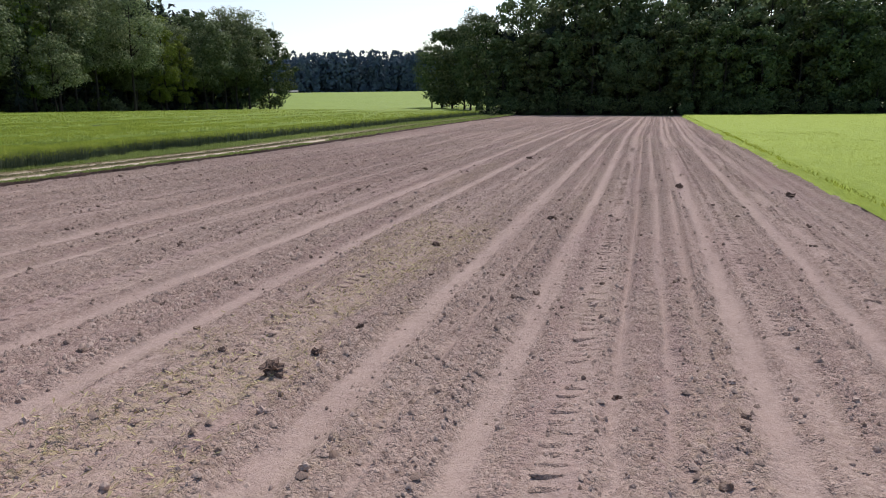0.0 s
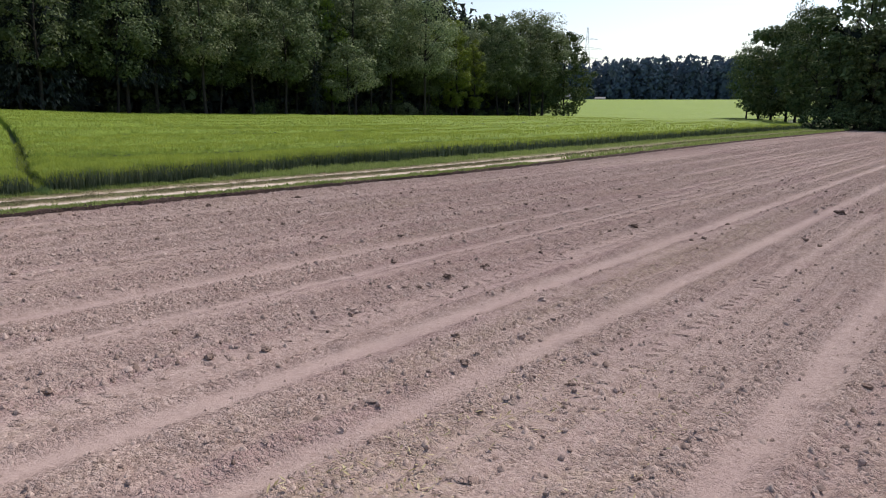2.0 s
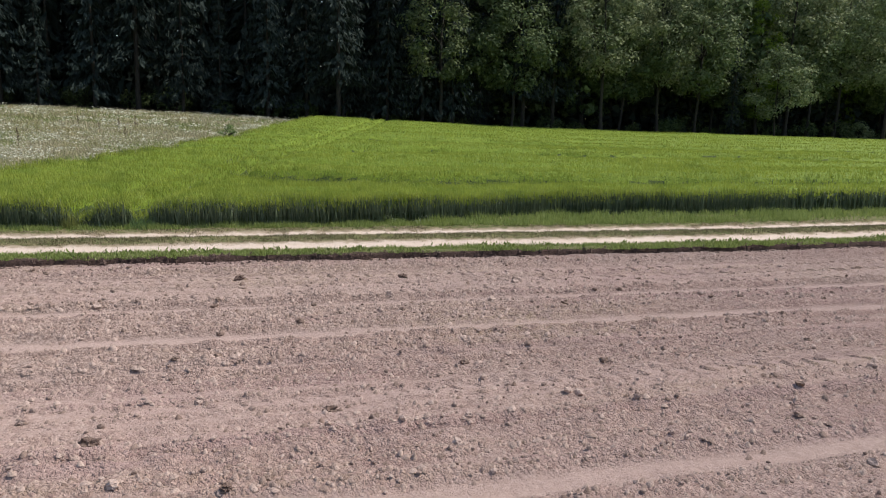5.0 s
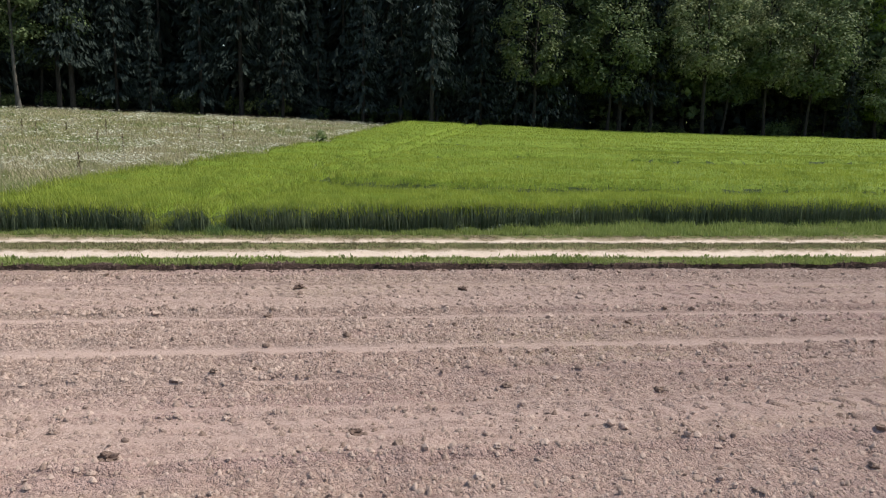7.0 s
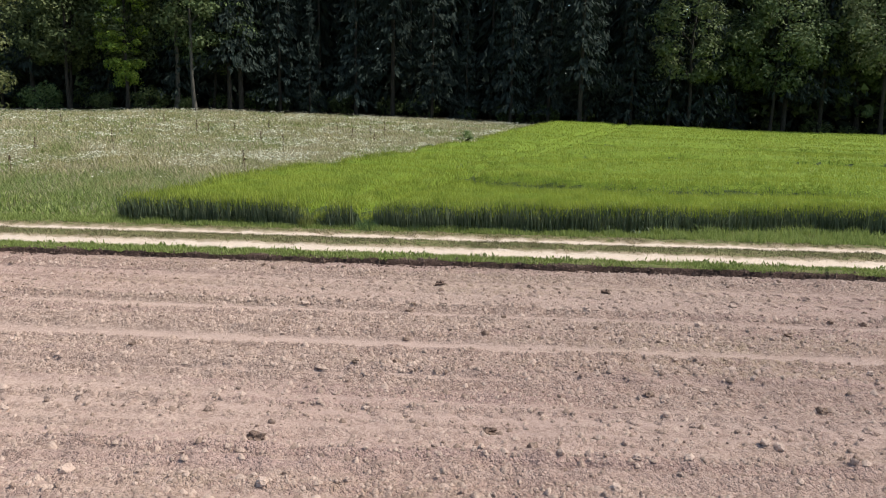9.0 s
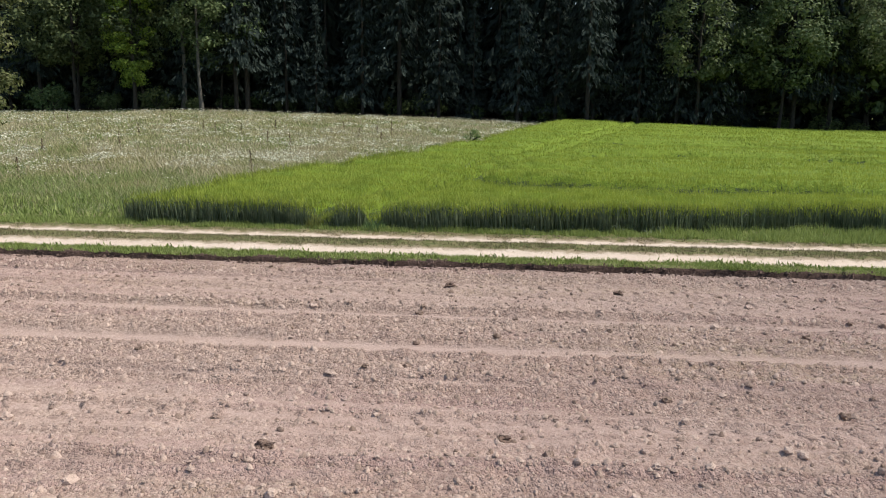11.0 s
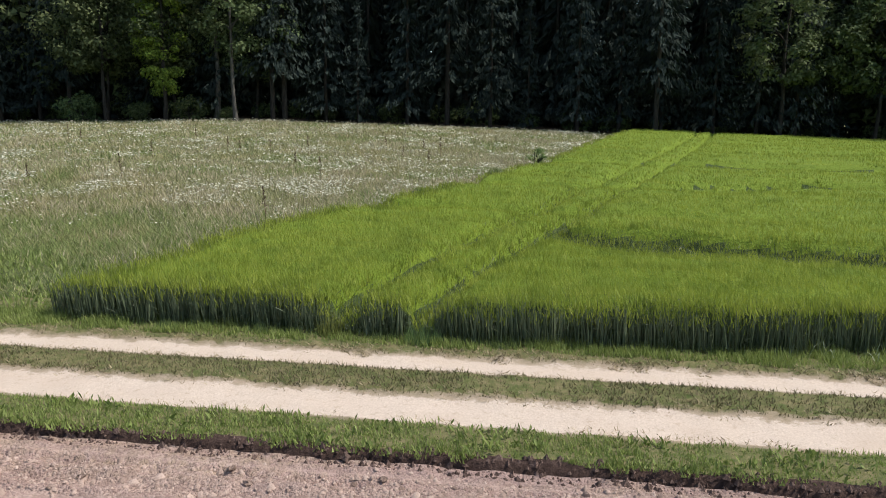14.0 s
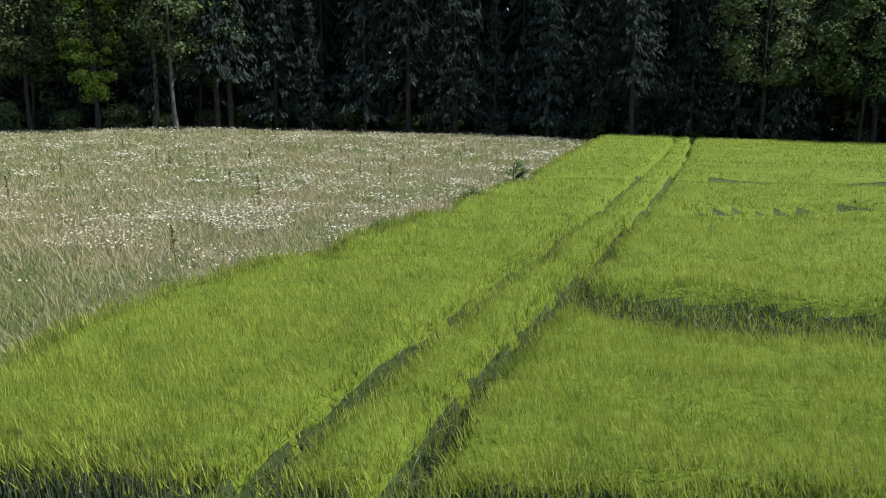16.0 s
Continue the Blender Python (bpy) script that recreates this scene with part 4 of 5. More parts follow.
def lug_prints():
    """Low slanted bars of soil that tractor tyres have pressed up, in rows along the field."""
    bar = np.array([[-1, -0.5, -0.6], [1, -0.5, -0.6], [1, 0.5, -0.6], [-1, 0.5, -0.6], [-0.8, -0.22, 1], [0.8, -0.22, 1], [0.8, 0.12, 1], [-0.8, 0.12, 1]], float)
    quads = np.array([[4, 5, 6, 7], [0, 1, 5, 4], [1, 2, 6, 5], [2, 3, 7, 6], [3, 0, 4, 7]])
    P, S, A = [], [], []
    for c, w, pitch_ in LUGS:
        for y in np.arange(4.0, 46.0, pitch_):
            if vnoise(y * 0.25, np.array(c), 161) < 0.22 or rng.random() < 0.10:
                continue
            x = c - 0.0185 * (y - 15) * float(smooth(-13.5, -9.0, np.array(c))) + rng.normal(0, 0.02)
            P.append((x, y + rng.normal(0, 0.015)))
            S.append((w * rng.uniform(0.5, 1.1), pitch_ * rng.uniform(0.38, 0.62), rng.uniform(0.013, 0.025) if c < -10 else rng.uniform(0.008, 0.017)))
            A.append((0.42 if c < -10 else 0.12) + rng.normal(0, 0.18))
    P, S, A = np.array(P), np.array(S), np.array(A)
    V = bar[None] * rng.uniform(0.65, 1.3, (len(P), 8, 3)) * S[:, None, :]
    ca, sa = np.cos(A)[:, None], np.sin(A)[:, None]
    V = np.stack([V[..., 0] * ca - V[..., 1] * sa, V[..., 0] * sa + V[..., 1] * ca, V[..., 2]], -1)
    V = V + np.stack([P[:, 0], P[:, 1], field_z(P[:, 0], P[:, 1]) + 0.004], 1)[:, None]
    F = quads[None] + (np.arange(len(P)) * 8)[:, None, None]
    return along_lane(mesh_np("tyre_prints", V.reshape(-1, 3), F.reshape(-1, 4), [SOIL], shade=True))


def straw_litter():
    x, y = scatter(170, -6.6, -3.0, 2, 22)
    ok = rng.random(len(x)) < straw_cover(x, y) * (1 - tracks(x, y))
    x, y = x[ok], y[ok]
    h = rng.uniform(0.01, 0.05, len(x))
    V, F = blades(np.stack([x, y, field_z(x, y) + 0.012], 1), h, rng.uniform(0.012, 0.03, len(x)), rng.uniform(0.04, 0.11, len(x)), (0, 0), 0.5)
    return mesh_np("straw_litter", V, F, [STRAW])


tagged(new("tyre_prints", lug_prints()), "rows of slanted soil bars printed by tractor tyres", "tracks", kind="stuff")
tagged(new("straw_litter", straw_litter()), "chopped yellow straw strewn over the tilled soil", "straw", kind="stuff")


# single large clods that stand out on the field
def big_clod(x, y, size, seed):
    bm = bmesh.new()
    bmesh.ops.create_icosphere(bm, subdivisions=3, radius=1)
    for v in bm.verts:
        f = 0.85 + 0.7 * (noise.noise(v.co * 1.9 + Vector((seed * 3.1, 0, 0)))) + 0.6 * noise.noise(v.co * 4.5 + Vector((0, seed, 0))) + 0.35 * noise.noise(v.co * 10 + Vector((seed, 0, 0)))
        v.co = Vector((v.co.x * 1.2, v.co.y * 0.95, v.co.z * 0.7)) * f * size
    ob = tagged(new("soil_lump", bm_mesh("soil_lump", bm, LUMP)), "large dark damp soil lump lying on the tilled field", "soil lump", "lumps on the field")
    ob.matrix_basis = pose(x + float(drift(x, y)), y, float(field_z(np.array([x]), np.array([y]))[0]) + size * 0.25, 0, 0, seed * 71)


for i, (x, y, size) in enumerate(((-4.0, 6.9, 0.13), (-3.85, 7.7, 0.08), (-3.7, 8.7, 0.05), (-9.6, 13.1, 0.10), (-2.5, 18.35, 0.13), (0.7, 25.8, 0.14), (3.8, 23.7, 0.13), (-0.3, 7.3, 0.045),
                                  (-4.4, 14.5, 0.08), (-6.1, 36.3, 0.12), (-14.6, 23.95, 0.09), (-9.7, 30.3, 0.09), (-9.6, 22.7, 0.07), (-15.1, 26.3, 0.07), (-13.3, 25.2, 0.05),
                                  (-21.8, 28.6, 0.08), (-22.1, 25.5, 0.09), (-9.8, 24.1, 0.08))):
    big_clod(x, y, size, i + 1)


# ---- trees ----
def tube(path, radii, sides=7):
    """Rings along a path of points, as vertices and quads."""
    path = np.asarray(path, float)
    d = np.gradient(path, axis=0)
    d /= np.linalg.norm(d, axis=1)[:, None]
    side = np.cross(d, np.array([0.31, 0.2, 0.05]) + (np.abs(d[:, 2:3]) < 0.3) * np.array([0, 0, 1.0]))
    side /= np.linalg.norm(side, axis=1)[:, None]
    up = np.cross(side, d)
    a = np.linspace(0, 2 * math.pi, sides, endpoint=False)
    ring = side[:, None] * np.cos(a)[None, :, None] + up[:, None] * np.sin(a)[None, :, None]
    V = (path[:, None] + ring * np.asarray(radii)[:, None, None]).reshape(-1, 3)
    F = [[i * sides + j, i * sides + (j + 1) % sides, (i + 1) * sides + (j + 1) % sides, (i + 1) * sides + j] for i in range(len(path) - 1) for j in range(sides)]
    return V, np.array(F)


def leaf_cards(C, N, size, r, hang=None, slim=1.0):
    """A leaf spray at each centre: a pointed blade that faces roughly along N, or hangs along the given directions."""
    n = len(C)
    N = N + r.normal(0, 0.42, (n, 3))
    N /= np.linalg.norm(N, axis=1)[:, None] + 1e-9
    t = np.cross(N, r.normal(0, 1, (n, 3))) if hang is None else hang + r.normal(0, 0.28, (n, 3))
    t /= np.linalg.norm(t, axis=1)[:, None] + 1e-9
    b = np.cross(N, t) * slim
    s = (size * r.uniform(0.55, 1.35, n))[:, None]
    fold = N * s * r.uniform(-0.25, 0.25, (n, 1))
    q = r.uniform(-0.5, 0.5, (n, 1))
    V = np.stack([C - t * s * 0.9 - b * s * 0.45, C + t * s * 0.9 - b * s * 0.35 + fold, C + t * s * q + b * s * 0.85], 1).reshape(-1, 3)
    return V, np.arange(3 * n).reshape(-1, 3)


def broadleaf(seed, h, width, bare, clumps, per, leaf, leaf_mat, bark_mat, label, top=0.5, spread=1.0, name="broadleaf_tree"):
    """A tapered trunk with limbs and a crown of leaf clumps. bare: the clear stem's height."""
    r = np.random.default_rng(seed)
    root = tagged(new(name), label, "tree")
    lean = r.normal(0, 0.02, 2)
    zs = np.linspace(-0.3, h * 0.86, 9)
    path = np.stack([lean[0] * zs + 0.12 * np.sin(zs * 0.5 + seed), lean[1] * zs + 0.12 * np.cos(zs * 0.4 + seed), zs], 1)
    rad = 0.0105 * h * (1 - zs / h) ** 0.8 + 0.02
    rad[0] *= 1.5
    sets = [tube(path, rad, 7)]
    # clump centres fill an uneven egg
    ph = r.uniform(0, 2 * math.pi, clumps)
    v = r.uniform(0, 1, clumps)
    zc = bare + (h - bare) * (0.06 + 0.9 * v)
    prof = np.sin(math.pi * np.clip((zc - bare) / (h - bare), 0.03, 0.97) ** (0.9 + 0.5 * (top - 0.5))) ** 0.65
    lobes = 1 + 0.22 * np.sin(3 * ph + seed) + 0.15 * np.sin(5 * ph + 2 * seed + zc * 0.6)
    rc = width / 2 * prof * lobes * np.sqrt(r.uniform(0.4, 1.0, clumps))
    C = np.stack([rc * np.cos(ph), rc * np.sin(ph), zc], 1)
    for i in r.choice(clumps, min(clumps, 10), replace=False):
        z0 = max(bare * 0.8, min(h * 0.75, zc[i] - rc[i] * 0.7))
        p0 = np.array([lean[0] * z0, lean[1] * z0, z0])
        mid = (p0 + C[i]) / 2 + np.array([0, 0, 0.12 * rc[i]])
        sets.append(tube([p0, mid, C[i]], [0.007 * h * (1 - z0 / h) + 0.03, 0.045, 0.015], 4))
    cs = (0.085 * width + 0.45) * spread * r.uniform(0.6, 1.4, clumps)
    n = clumps * per
    k = np.repeat(np.arange(clumps), per)
    off = r.normal(0, 1, (n, 3))
    off[:, 2] += 0.35
    off /= np.linalg.norm(off, axis=1)[:, None]
    L = C[k] + off * np.array([1, 1, 0.72]) * (cs[k] * r.uniform(0, 1, n) ** 0.28)[:, None]
    out = off * 1.2 + np.array([0, 0, 0.35])
    Vt, Ft, _ = join(sets)
    stem_ = part("trunk", mesh_np("trunk", Vt, Ft, [bark_mat], shade=True), root)
    if name == "weed_clump":
        tagged(stem_, kind="stuff")
    V, F = leaf_cards(L, out, np.full(n, leaf), r)
    part("crown", mesh_np("crown", V, F, [leaf_mat]), root)
    return root


def spruce(seed, h, width, bare, leaf, mat, label, whorls=26, arms=9, per=7):
    """A spire with drooping whorls of needle sprays."""
    r = np.random.default_rng(seed)
    root = tagged(new("spruce_tree"), label, "tree")
    zs = np.linspace(-0.3, h, 8)
    Vt, Ft = tube(np.stack([0 * zs, 0 * zs, zs], 1), 0.009 * h * (1 - np.clip(zs, 0, h) / h) + 0.02, 8)
    C, N, S, H = [], [], [], []
    for w in range(whorls):
        f = (w + r.uniform(-0.3, 0.3)) / whorls
        z = bare + (h - bare) * f
        reach = width / 2 * (1 - f) ** 0.8 * r.uniform(0.75, 1.15) + 0.25
        for a in range(max(4, int(arms * (1 - 0.5 * f)))):
            ang = r.uniform(0, 2 * math.pi)
            rr = reach * r.uniform(0.6, 1.15)
            for s in np.linspace(0.25, 1.0, per):
                q = r.normal(0, 0.10, 3)
                drop = -0.28 * rr * s ** 1.3 + 0.10 * rr * (s > 0.85)
                C.append((rr * s * math.cos(ang) + q[0], rr * s * math.sin(ang) + q[1], z + drop + q[2] - 0.15 * r.random()))
                N.append((math.cos(ang) * 0.7, math.sin(ang) * 0.7, 0.6))
                S.append(leaf * (1.15 - 0.35 * s))
                H.append((-0.55 * math.cos(ang), -0.55 * math.sin(ang), 0.8))
    V, F = leaf_cards(np.array(C), np.array(N), np.array(S) * 1.35, r, np.array(H), 0.42)
    part("trunk", mesh_np("trunk", Vt, Ft, [BARK], shade=True), root)
    part("crown", mesh_np("crown", V, F, [mat]), root)
    return root


def shrub(seed, h, width, clumps, per, leaf, mat, label, name="shrub"):
    return broadleaf(seed, h, width, 0.05 * h, clumps, per, leaf, mat, BARK, label, 0.4, 1.1, name)


KINDS = {
    "maple": broadleaf(11, 21, 4.8, 1.6, 96, 110, 0.15, LEAF_MAPLE, BARK, "broadleaf tree with bright yellow-green foliage at the wood's edge"),
    "oak": broadleaf(12, 22, 10.5, 5.5, 88, 95, 0.22, LEAF_OAK, BARK, "dark green broadleaf tree with a clear grey trunk"),
    "oak_low": broadleaf(13, 20, 12.0, 5.5, 84, 125, 0.23, LEAF_OAK, BARK, "dark rounded broadleaf tree with a heavy crown", 0.5, 1.25),
    "willow": broadleaf(14, 23, 11.5, 7.5, 70, 125, 0.21, LEAF_WILLOW, BARK, "tall grey-green broadleaf tree with loose hanging foliage", 0.7, 1.3),
    "willow_low": broadleaf(15, 16, 9.5, 4.0, 60, 120, 0.20, LEAF_WILLOW, BARK, "grey-green broadleaf tree with a low crown at the wood's edge", 0.4, 1.25),
    "ash": broadleaf(16, 24, 9.0, 7.5, 72, 90, 0.22, LEAF_OAK, BARK_PALE, "slender tree with a long bare pale trunk and high crown", 0.6),
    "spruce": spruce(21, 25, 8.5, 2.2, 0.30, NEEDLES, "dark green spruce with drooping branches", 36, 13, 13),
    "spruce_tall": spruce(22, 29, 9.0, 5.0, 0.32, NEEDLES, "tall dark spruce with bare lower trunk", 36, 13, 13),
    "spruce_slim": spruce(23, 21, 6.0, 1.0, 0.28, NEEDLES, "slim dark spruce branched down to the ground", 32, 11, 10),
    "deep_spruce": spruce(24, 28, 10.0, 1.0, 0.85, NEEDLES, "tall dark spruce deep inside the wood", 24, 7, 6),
    "deep_broadleaf": broadleaf(17, 24, 12.5, 1.5, 66, 34, 0.46, LEAF_OAK, BARK, "dark broadleaf tree deep inside the wood"),
    "deep_pale": broadleaf(18, 24, 11.0, 2.0, 60, 34, 0.44, LEAF_WILLOW, BARK, "grey-green broadleaf tree deep inside the wood"),
    "end_oak": broadleaf(19, 20, 11.5, 0.8, 100, 52, 0.34, LEAF_DARK, BARK, "dark leafy broadleaf tree at the field's far end"),
    "larch": spruce(25, 22, 4.6, 2.0, 0.20, LEAF_WILLOW, "thin sparse larch standing above its neighbours", 20, 5, 9),
    "round_oak": broadleaf(20, 20, 11.0, 0.2, 150, 92, 0.26, LEAF_DARK, BARK, "dense dark rounded tree closing the end of the wood", 0.5),
    "shrub": shrub(31, 3.0, 4.6, 30, 44, 0.17, LEAF_DARK, "dark leafy undergrowth shrub at the foot of the wood"),
    "shrub_pale": shrub(32, 3.0, 4.0, 28, 44, 0.15, LEAF_WILLOW, "pale green undergrowth shrub at the foot of the wood"),
}
used_kind = set()
tr = random.Random(5)


def plant(kind, x, y, scale=1.0, group="trees of the wood's edge", stretch=1.0):
    s = scale * tr.uniform(0.9, 1.1)
    m = pose(x, y, float(land(x, y)) - 0.05, 0, 0, tr.uniform(0, 360)) @ Matrix.Diagonal((s, s, s * stretch, 1))
    ob = KINDS[kind]
    if kind in used_kind:
        ob = copy_thing(ob, m)
    else:
        used_kind.add(kind)
        ob.matrix_basis = m
    return tagged(ob, group=group)


# wood along the meadow and the barley: single trees that stand out, then rows
for kind, x, y, s in (("oak", -94.5, -21.5, 0.92), ("maple", -93.6, -14.2, 0.95), ("ash", -95.5, -9.0, 1.0), ("ash", -94.0, -6.4, 0.9), ("spruce_tall", -97, -3.2, 1.0),
                      ("oak", -95.5, 51, 0.95), ("oak_low", -97, 61, 0.9), ("spruce_tall", -95, 38.5, 0.95),
                      ("maple", -97, 132, 1.05), ("spruce_slim", -95, 93, 0.75), ("willow_low", -93.5, 99, 0.75), ("round_oak", -97.0, 174, 1.0), ("round_oak", -101.5, 168, 1.0), ("larch", -101.5, 164, 1.15), ("larch", -104, 160, 1.0)):
    plant(kind, x, y, s)
for x, y, s in ((-94.6, -24.5, 0.9), (-94.8, -17.6, 0.7), (-94.4, -11.8, 0.85), (-95.0, -7.6, 0.5)):
    plant("shrub", x, y, s, "undergrowth of the wood")
y = -82.0
while y < 168:
    dark = -2 < y < 68
    if y < -4:
        pick = tr.choice(["oak_low", "spruce_tall", "spruce", "oak_low", "spruce"])
    elif dark:
        pick = tr.choice(["spruce", "spruce_tall", "spruce", "spruce_slim", "spruce_tall"])
    elif y < 150:
        pick = tr.choice(["willow", "willow", "maple" if y > 90 else "oak_low", "willow_low", "oak_low", "spruce", "willow", "oak_low"])
    else:
        pick = tr.choice(["oak_low", "willow", "oak"])
    jut = 1.4 if y < 58 else 3.2
    plant(pick, -98.2 + tr.uniform(-jut, jut), y, (0.95 if y < 120 else 0.97) * (1.0 if y < 58 else tr.uniform(0.8, 1.12)))
    y += tr.uniform(3.6, 5.4) * (1.0 if y < 58 else 1.15)
for row, x0 in enumerate((-103.5, -109.0, -115.5)):
    y = -90.0 + row
    while y < 172 - 2 * row:
        pick = ("deep_spruce" if y > -6 else tr.choice(["deep_spruce", "deep_broadleaf"])) if y < 60 else tr.choice(["deep_broadleaf", "deep_pale", "deep_broadleaf"])
        pick = pick if row or y < 60 else tr.choice(["willow", "maple", "oak", "deep_broadleaf"] if y > 95 else ["oak", "deep_broadleaf", "willow"])
        plant(pick, x0 + tr.uniform(-1.5, 1.5), y, (1.0 if y < 120 else 0.92) + 0.02 * row, "trees deep in the wood")
        y += tr.uniform(4.2, 5.8)
y = -80.0
while y < 165:
    plant("shrub_pale" if 120 < y < 126 else "shrub", -100.0 + tr.uniform(-3.0, 1.6), y, tr.uniform(0.5, 1.0), "undergrowth of the wood")
    y += tr.uniform(3.0, 6.0)

# wood behind the end of the bare field
for kind, x, y, s in (("oak", -57, 186, 0.86), ("end_oak", -52, 179, 0.92), ("end_oak", -47, 170, 0.95), ("end_oak", -42, 162, 0.95), ("oak", -37, 153, 0.98), ("end_oak", -33, 145, 0.95),
                      ("spruce_slim", -55, 193, 0.9), ("oak", -46, 184, 0.95), ("end_oak", -38, 170, 1.0), ("spruce", -31, 160, 0.85), ("deep_pale", -27, 150, 0.95)):
    plant(kind, x, y, s, "trees of the wood beyond the field")
for row, y0 in enumerate((136.0, 142.0, 149.0, 158.0)):
    x = -28.0 + 2 * row
    while x < 78:
        pick = tr.choice(["end_oak", "end_oak", "oak_low", "end_oak"] if row == 0 else ["deep_broadleaf", "deep_broadleaf", "deep_pale", "end_oak"])
        plant(pick, x, y0 + tr.uniform(-1.5, 1.5), tr.uniform(0.7, 0.98) if row == 0 else 0.88 + 0.08 * row + tr.uniform(-0.08, 0.08), "trees of the wood beyond the field")
        x += tr.uniform(4.6, 6.4)
x = -30.0
while x < 70:
    plant("shrub", x, 131.5 + tr.uniform(-0.8, 1.5), tr.uniform(0.7, 1.1), "undergrowth of the wood")
    x += tr.uniform(3.0, 4.5)

# leafy tree standing alone at the meadow's edge
lone = broadleaf(41, 12.5, 7.7, 0.7, 205, 190, 0.075, LEAF_BUSH, BARK, "olive-green bushy tree standing alone beside the lane", 0.45, 0.8, "meadow_tree")
lone.matrix_basis = pose(-33.4, 4.8, float(land(-33.4, 4.8)) - 0.05, 0, 0, 40)


# ---- dark leaf litter under the trees ----
LITTER = turf_material("leaf_litter", (0.03, 0.022, 0.015), (0.06, 0.045, 0.03), (0.04, 0.042, 0.02))
for name, xs, ys in (("forest_floor", steps([(-150, -97.2, 1.5)]), steps([(-120, 176, 2.0)])), ("forest_floor_end", steps([(-26, 100, 2.0)]), steps([(131, 180, 2.0)]))):
    X, Y = np.meshgrid(xs, ys)
    Z = land(X, Y) + 0.10 + 0.10 * (fbm(X * 0.5, Y * 0.5, 131, 3) - 0.3)
    tagged(new(name, mesh_np(name, np.stack([X, Y, Z], -1).reshape(-1, 3), grid_faces(len(xs), len(ys)), [LITTER], shade=True)), "dark leaf litter under the trees", "ground", kind="structure")

# ---- deep wood fill and far wooded ridge ----
def canopy_fill(name, boxes, leaf, mat, seed):
    r = np.random.default_rng(seed)
    C = []
    for x0, x1, y0, y1, z0, z1, n in boxes:
        x, y = r.uniform(x0, x1, n), r.uniform(y0, y1, n)
        C.append(np.stack([x, y, land(x, y) + z0 + (z1 - z0) * r.random(n) * (0.75 + 0.25 * vnoise(x * 0.2, y * 0.2, seed))], 1))
    C = np.concatenate(C)
    V, F = leaf_cards(C, r.normal(0, 1, C.shape) + np.array([0.3, 0, 0.4]), np.full(len(C), leaf), r)
    return mesh_np(name, V, F, [mat])


# Loose leaves added behind the trees so gaps between trunks stay dark.
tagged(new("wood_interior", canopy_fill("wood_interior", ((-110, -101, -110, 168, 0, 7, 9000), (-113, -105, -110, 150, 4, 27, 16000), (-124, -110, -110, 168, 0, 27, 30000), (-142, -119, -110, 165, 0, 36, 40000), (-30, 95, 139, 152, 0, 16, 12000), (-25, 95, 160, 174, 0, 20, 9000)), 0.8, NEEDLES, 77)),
       "dark leaf fill added to darken the depth of the woods", "wood", kind="stuff")


def far_wood():
    r = np.random.default_rng(91)
    C, N, S = [], [], []
    for i in range(850):
        t = r.random()
        ax, ay = -420 + 380 * t, 440 + 75 * t
        depth = r.uniform(0, 1)
        x, y = ax + r.normal(0, 4), ay + 45 * depth
        z = float(land(x, y))
        pointed = r.random() < 0.62
        h = r.uniform(21, 29) + 4 * depth
        n = 120
        f = np.sqrt(r.random(n)) if pointed else r.random(n)
        rad = (3.0 * (f + 0.06)) if pointed else 4.4 * np.sin(math.pi * np.clip(1 - f, 0.08, 0.95)) ** 0.6
        a = r.uniform(0, 2 * math.pi, n)
        zz = z + h * (1 - f)
        C.append(np.stack([x + rad * np.cos(a), y + rad * np.sin(a), zz], 1))
        N.append(np.stack([np.cos(a), np.sin(a), np.full(n, 0.5)], 1))
        S.append(np.where(f < 0.15, 0.8, 1.7) if pointed else np.full(n, 1.6))
    V, F = leaf_cards(np.concatenate(C), np.concatenate(N), np.concatenate(S), r)
    return mesh_np("far_wood", V, F, [HAZED_NEEDLES])


tagged(new("far_wood", far_wood()), "distant wooded ridge with blue haze in its leaf colour", "woods", kind="stuff")


# ---- far power pylon ----
# Steel lightened and blued: the distance haze is in its colour.
HAZED_STEEL = plain("hazed_steel", (0.55, 0.60, 0.64), 0.6, 0.0)


def beam(p, q, w):
    return tube([p, (np.array(p) + np.array(q)) / 2, q], [w, w, w], 4)


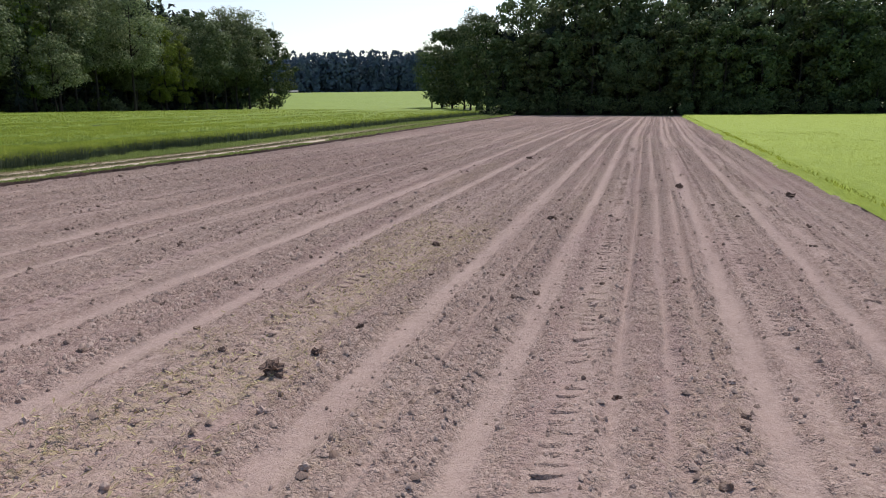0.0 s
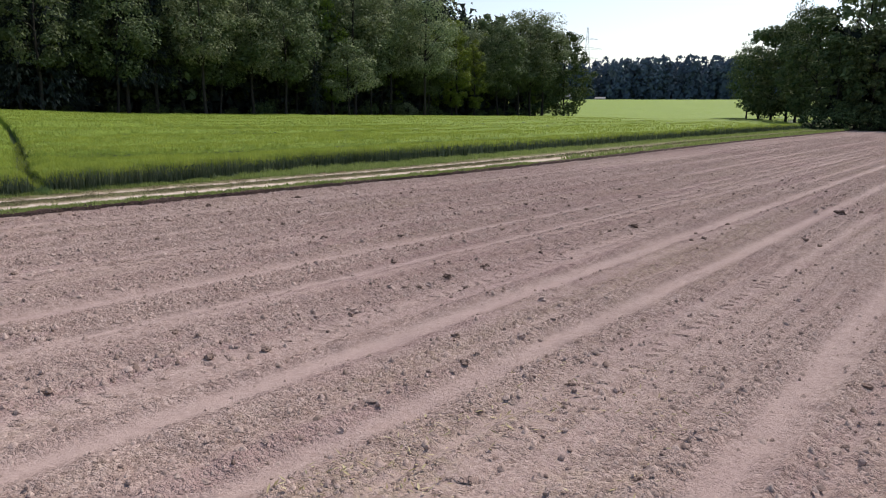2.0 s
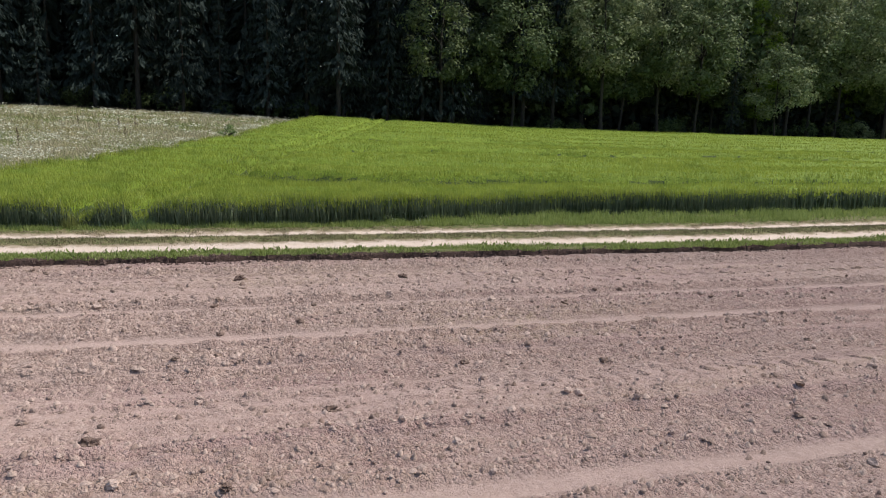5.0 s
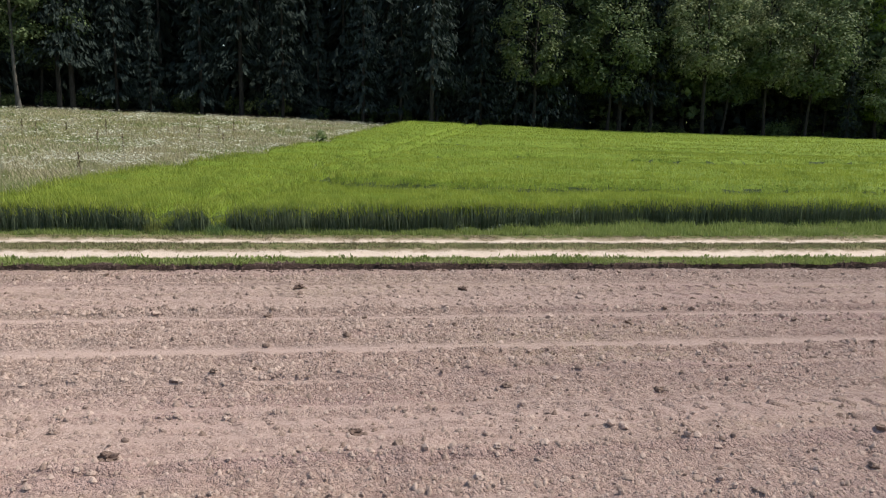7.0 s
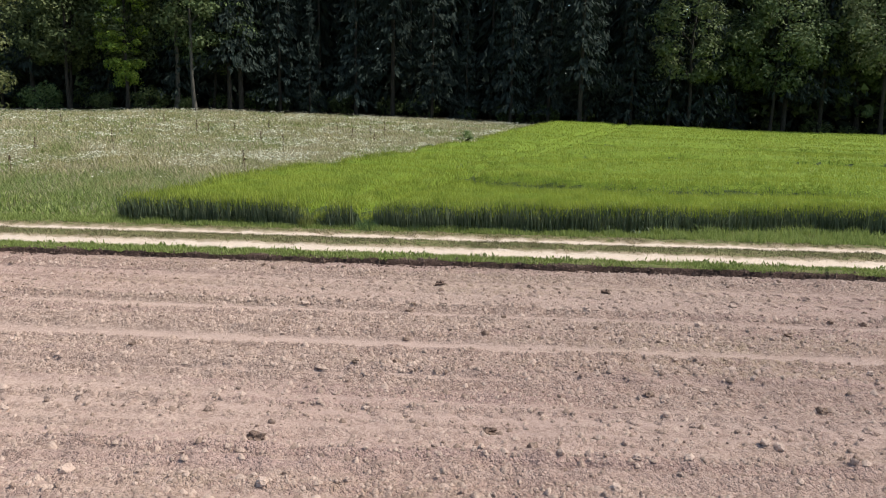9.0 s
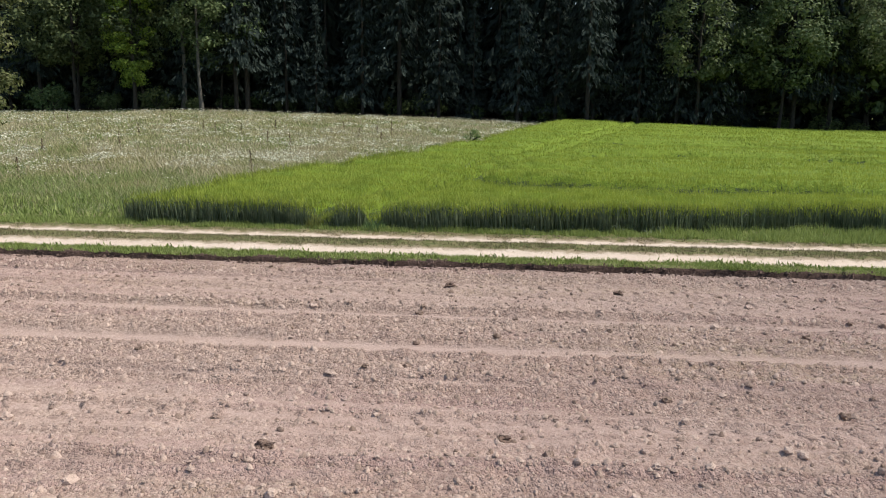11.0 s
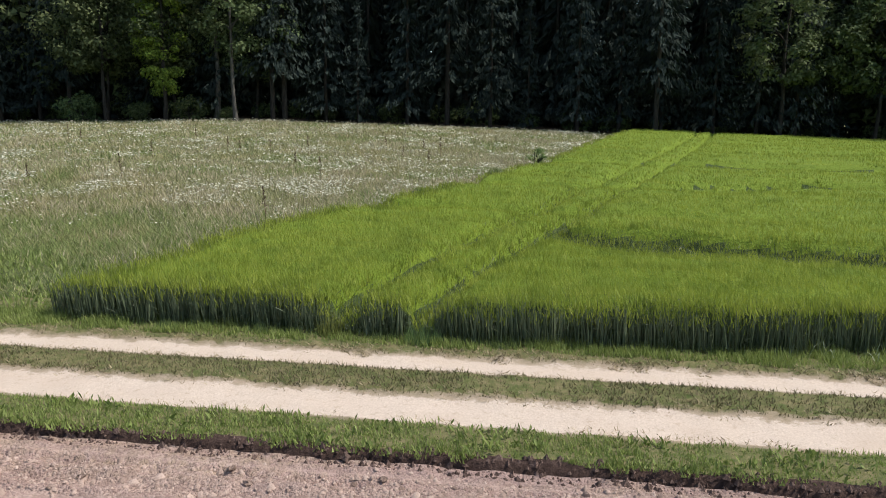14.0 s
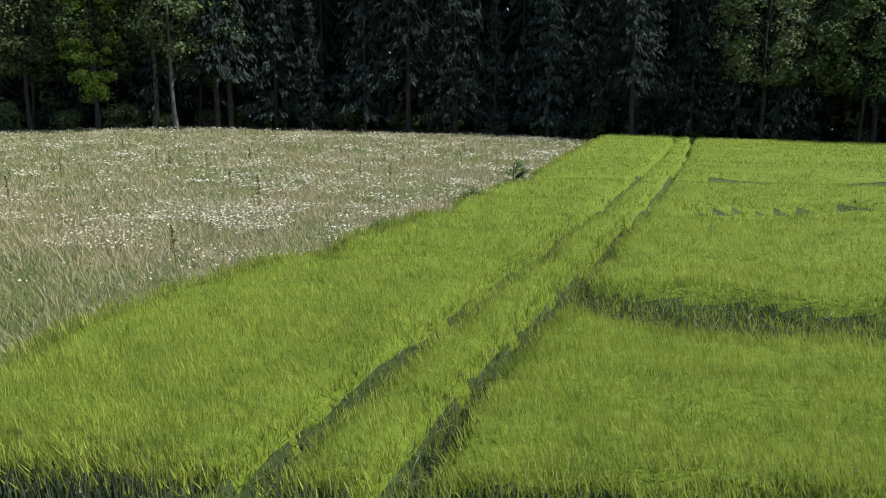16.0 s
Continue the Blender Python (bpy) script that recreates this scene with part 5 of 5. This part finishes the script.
def pylon():
    root = tagged(new("power_pylon"), "far steel lattice power pylon with haze in its colour", "pylon")
    H, legs = 56.0, []
    half = lambda z: 4.2 * (1 - z / H) ** 1.15 + 0.35
    corners = ((-1, -1), (1, -1), (1, 1), (-1, 1))
    zs = np.linspace(0, H, 12)
    for cx_, cy_ in corners:
        pts = [(cx_ * half(z), cy_ * half(z), z) for z in zs]
        V, F = tube(pts, [0.10] * len(pts), 4)
        part("leg", mesh_np("leg", V, F, [HAZED_STEEL]), root)
    sets = []
    for a, b in zip(zs[:-1], zs[1:]):
        for k in range(4):
            c, d = corners[k], corners[(k + 1) % 4]
            sets.append(beam((c[0] * half(a), c[1] * half(a), a), (d[0] * half(b), d[1] * half(b), b), 0.035))
            sets.append(beam((d[0] * half(a), d[1] * half(a), a), (c[0] * half(b), c[1] * half(b), b), 0.035))
    V, F, _ = join(sets)
    part("lattice", mesh_np("lattice", V, F, [HAZED_STEEL]), root)
    for z, w in ((33, 8.5), (40, 11), (47, 7.5)):
        V, F, _ = join([beam((-w, 0, z), (0, 0, z + 1.6), 0.1), beam((w, 0, z), (0, 0, z + 1.6), 0.1), beam((-w, 0, z), (w, 0, z), 0.1)])
        part("cross_arm", mesh_np("cross_arm", V, F, [HAZED_STEEL]), root)
    root.matrix_basis = pose(-288, 528, float(land(-288, 528)) - 0.3, 0, 0, 25)


pylon()

# ---- far farm buildings ----
WALL_WHITE = plain("white_plaster", (0.26, 0.255, 0.25), 0.8, 0, 0.6, 0.1)
ROOF_GREY = plain("grey_roof", (0.24, 0.23, 0.23), 0.8, 0, 0.8, 0.2)
GLASS_DARK = plain("dark_glass", (0.03, 0.035, 0.04), 0.15)


def house(x, y, turn, size, name, label, wall, roof):
    root = tagged(new(name), label, "building")
    w, d, h = size
    bm = bmesh.new()
    add_box(bm, (w, d, h), (0, 0, h / 2))
    part("wall", bm_mesh("wall", bm, wall), root)
    bm = bmesh.new()
    for s in (-1, 1):
        add_box(bm, (w + 0.8, d * 0.62, 0.22), (0, s * d * 0.27, h + d * 0.17), Matrix.Rotation(-s * radians(30), 4, "X"))
    part("roof", bm_mesh("roof", bm, roof), root)
    for i in range(3):
        bm = bmesh.new()
        add_box(bm, (1.1, 0.12, 1.2), ((i - 1) * w * 0.3, -d / 2 - 0.02, h * 0.55))
        part("window", bm_mesh("window", bm, GLASS_DARK), root)
    root.matrix_basis = pose(x, y, float(land(x, y)) - 0.1, 0, 0, turn)


house(-226, 402, 25, (8, 6, 2.4), "farm_shed", "pale farm shed with a grey pitched roof", WALL_WHITE, ROOF_GREY)
house(-212, 409, 20, (5.5, 3, 1.3), "white_shed", "low white shed beside the far field", WALL_WHITE, WALL_WHITE)


# ---- weeds and dry stalks ----
def weed(x, y, h, width, seed, label, mat):
    ob = broadleaf(seed, h, width, 0.02, 24, 40, 0.035 + 0.012 * h, mat, BARK, label, 0.4, 0.45, "weed_clump")
    ob["category"] = "weed"
    ob.matrix_basis = pose(x + float(drift(x, y)), y, float(land(x, y)) + 0.05, 0, 0, seed * 37)
    tagged(ob, group="weeds by the crop")


for i, (x, y, h, w) in enumerate(((-56.4, 25.6, 1.2, 1.1), (-50.2, 23.6, 0.7, 1.2), (-43.6, 21.2, 0.6, 1.2), (-37.6, 18.5, 0.55, 1.3))):
    weed(x, y, h, w, 61 + i, "dark green weed clump between meadow and crop", WEED)


def grass_tuft(x, y, h, spread, n, seed, mat, label):
    """A loose sheaf of blades that lean outwards from one foot."""
    r = np.random.default_rng(seed)
    a, d = r.uniform(0, 2 * math.pi, n), spread * np.sqrt(r.random(n))
    P = np.stack([d * np.cos(a), d * np.sin(a), 0 * a - 0.02], 1)
    tall = h * r.uniform(0.45, 1.0, n) * (1 - 0.45 * d / spread)
    V, F = spikes(P, tall, 0.016 * r.uniform(0.6, 1.5, n), tall * r.uniform(0.05, 0.55, n), (0, 0))[:2]
    ob = new("grass_tuft", mesh_np("grass_tuft", V, F, [mat]))
    ob.matrix_basis = pose(x + float(drift(x, y)), y, float(lane_z(x, y)) if x > -29.7 else float(land(x, y)))
    tagged(ob, label, "grass tuft", "grass tufts at the crop's edge")


for i, (x, y, h, spread, n) in enumerate(((-28.3, 21.5, 0.62, 0.24, 260), (-28.2, 23.2, 0.46, 0.34, 480), (-28.3, 22.5, 0.36, 0.28, 280), (-28.25, 20.2, 0.28, 0.22, 180), (-28.2, 18.4, 0.24, 0.24, 180), (-28.2, 24.6, 0.32, 0.3, 280))):
    grass_tuft(x, y, h, spread, n, 301 + i, VERGE_GRASS if i == 0 else TUFT_GRASS, "pale yellow-green grass tuft at the foot of the barley" if i == 0 else "dark green grass tuft at the foot of the barley")


def stalk(x, y, h, seed):
    r = np.random.default_rng(seed)
    root = tagged(new("dock_stalk"), "tall dry brown dock stalk standing in the meadow", "plant", "dock stalks in the meadow")
    lean = r.normal(0, 0.05, 2)
    V, F = tube([(0, 0, -0.05), (lean[0] * 0.5, lean[1] * 0.5, h / 2), (lean[0], lean[1], h)], [0.012, 0.010, 0.006], 4)
    part("stem", mesh_np("stem", V, F, [RUST]), root)
    n = 60
    z = r.uniform(0.45, 1.0, n)
    a = r.uniform(0, 6.28, n)
    rad = 0.07 * (1.1 - z) * 2
    C = np.stack([lean[0] * z + rad * np.cos(a), lean[1] * z + rad * np.sin(a), z * h], 1)
    V, F = leaf_cards(C, np.stack([np.cos(a), np.sin(a), 0.3 + 0 * a], 1), np.full(n, 0.035), r)
    tagged(part("seed_head", mesh_np("seed_head", V, F, [RUST]), root), kind="stuff")
    root.matrix_basis = pose(x, y, float(land(x, y)), 0, 0, seed * 50)


RUST = leaf_material("rusty_seed", (0.06, 0.04, 0.025), (0.15, 0.095, 0.06), 0.1)
for i in range(26):
    x, y = tr.uniform(-70, -36), tr.uniform(-12, 20)
    if crop_inside(np.array(x), np.array(y)) < -1:
        stalk(x, y, tr.uniform(0.9, 1.4), 200 + i)
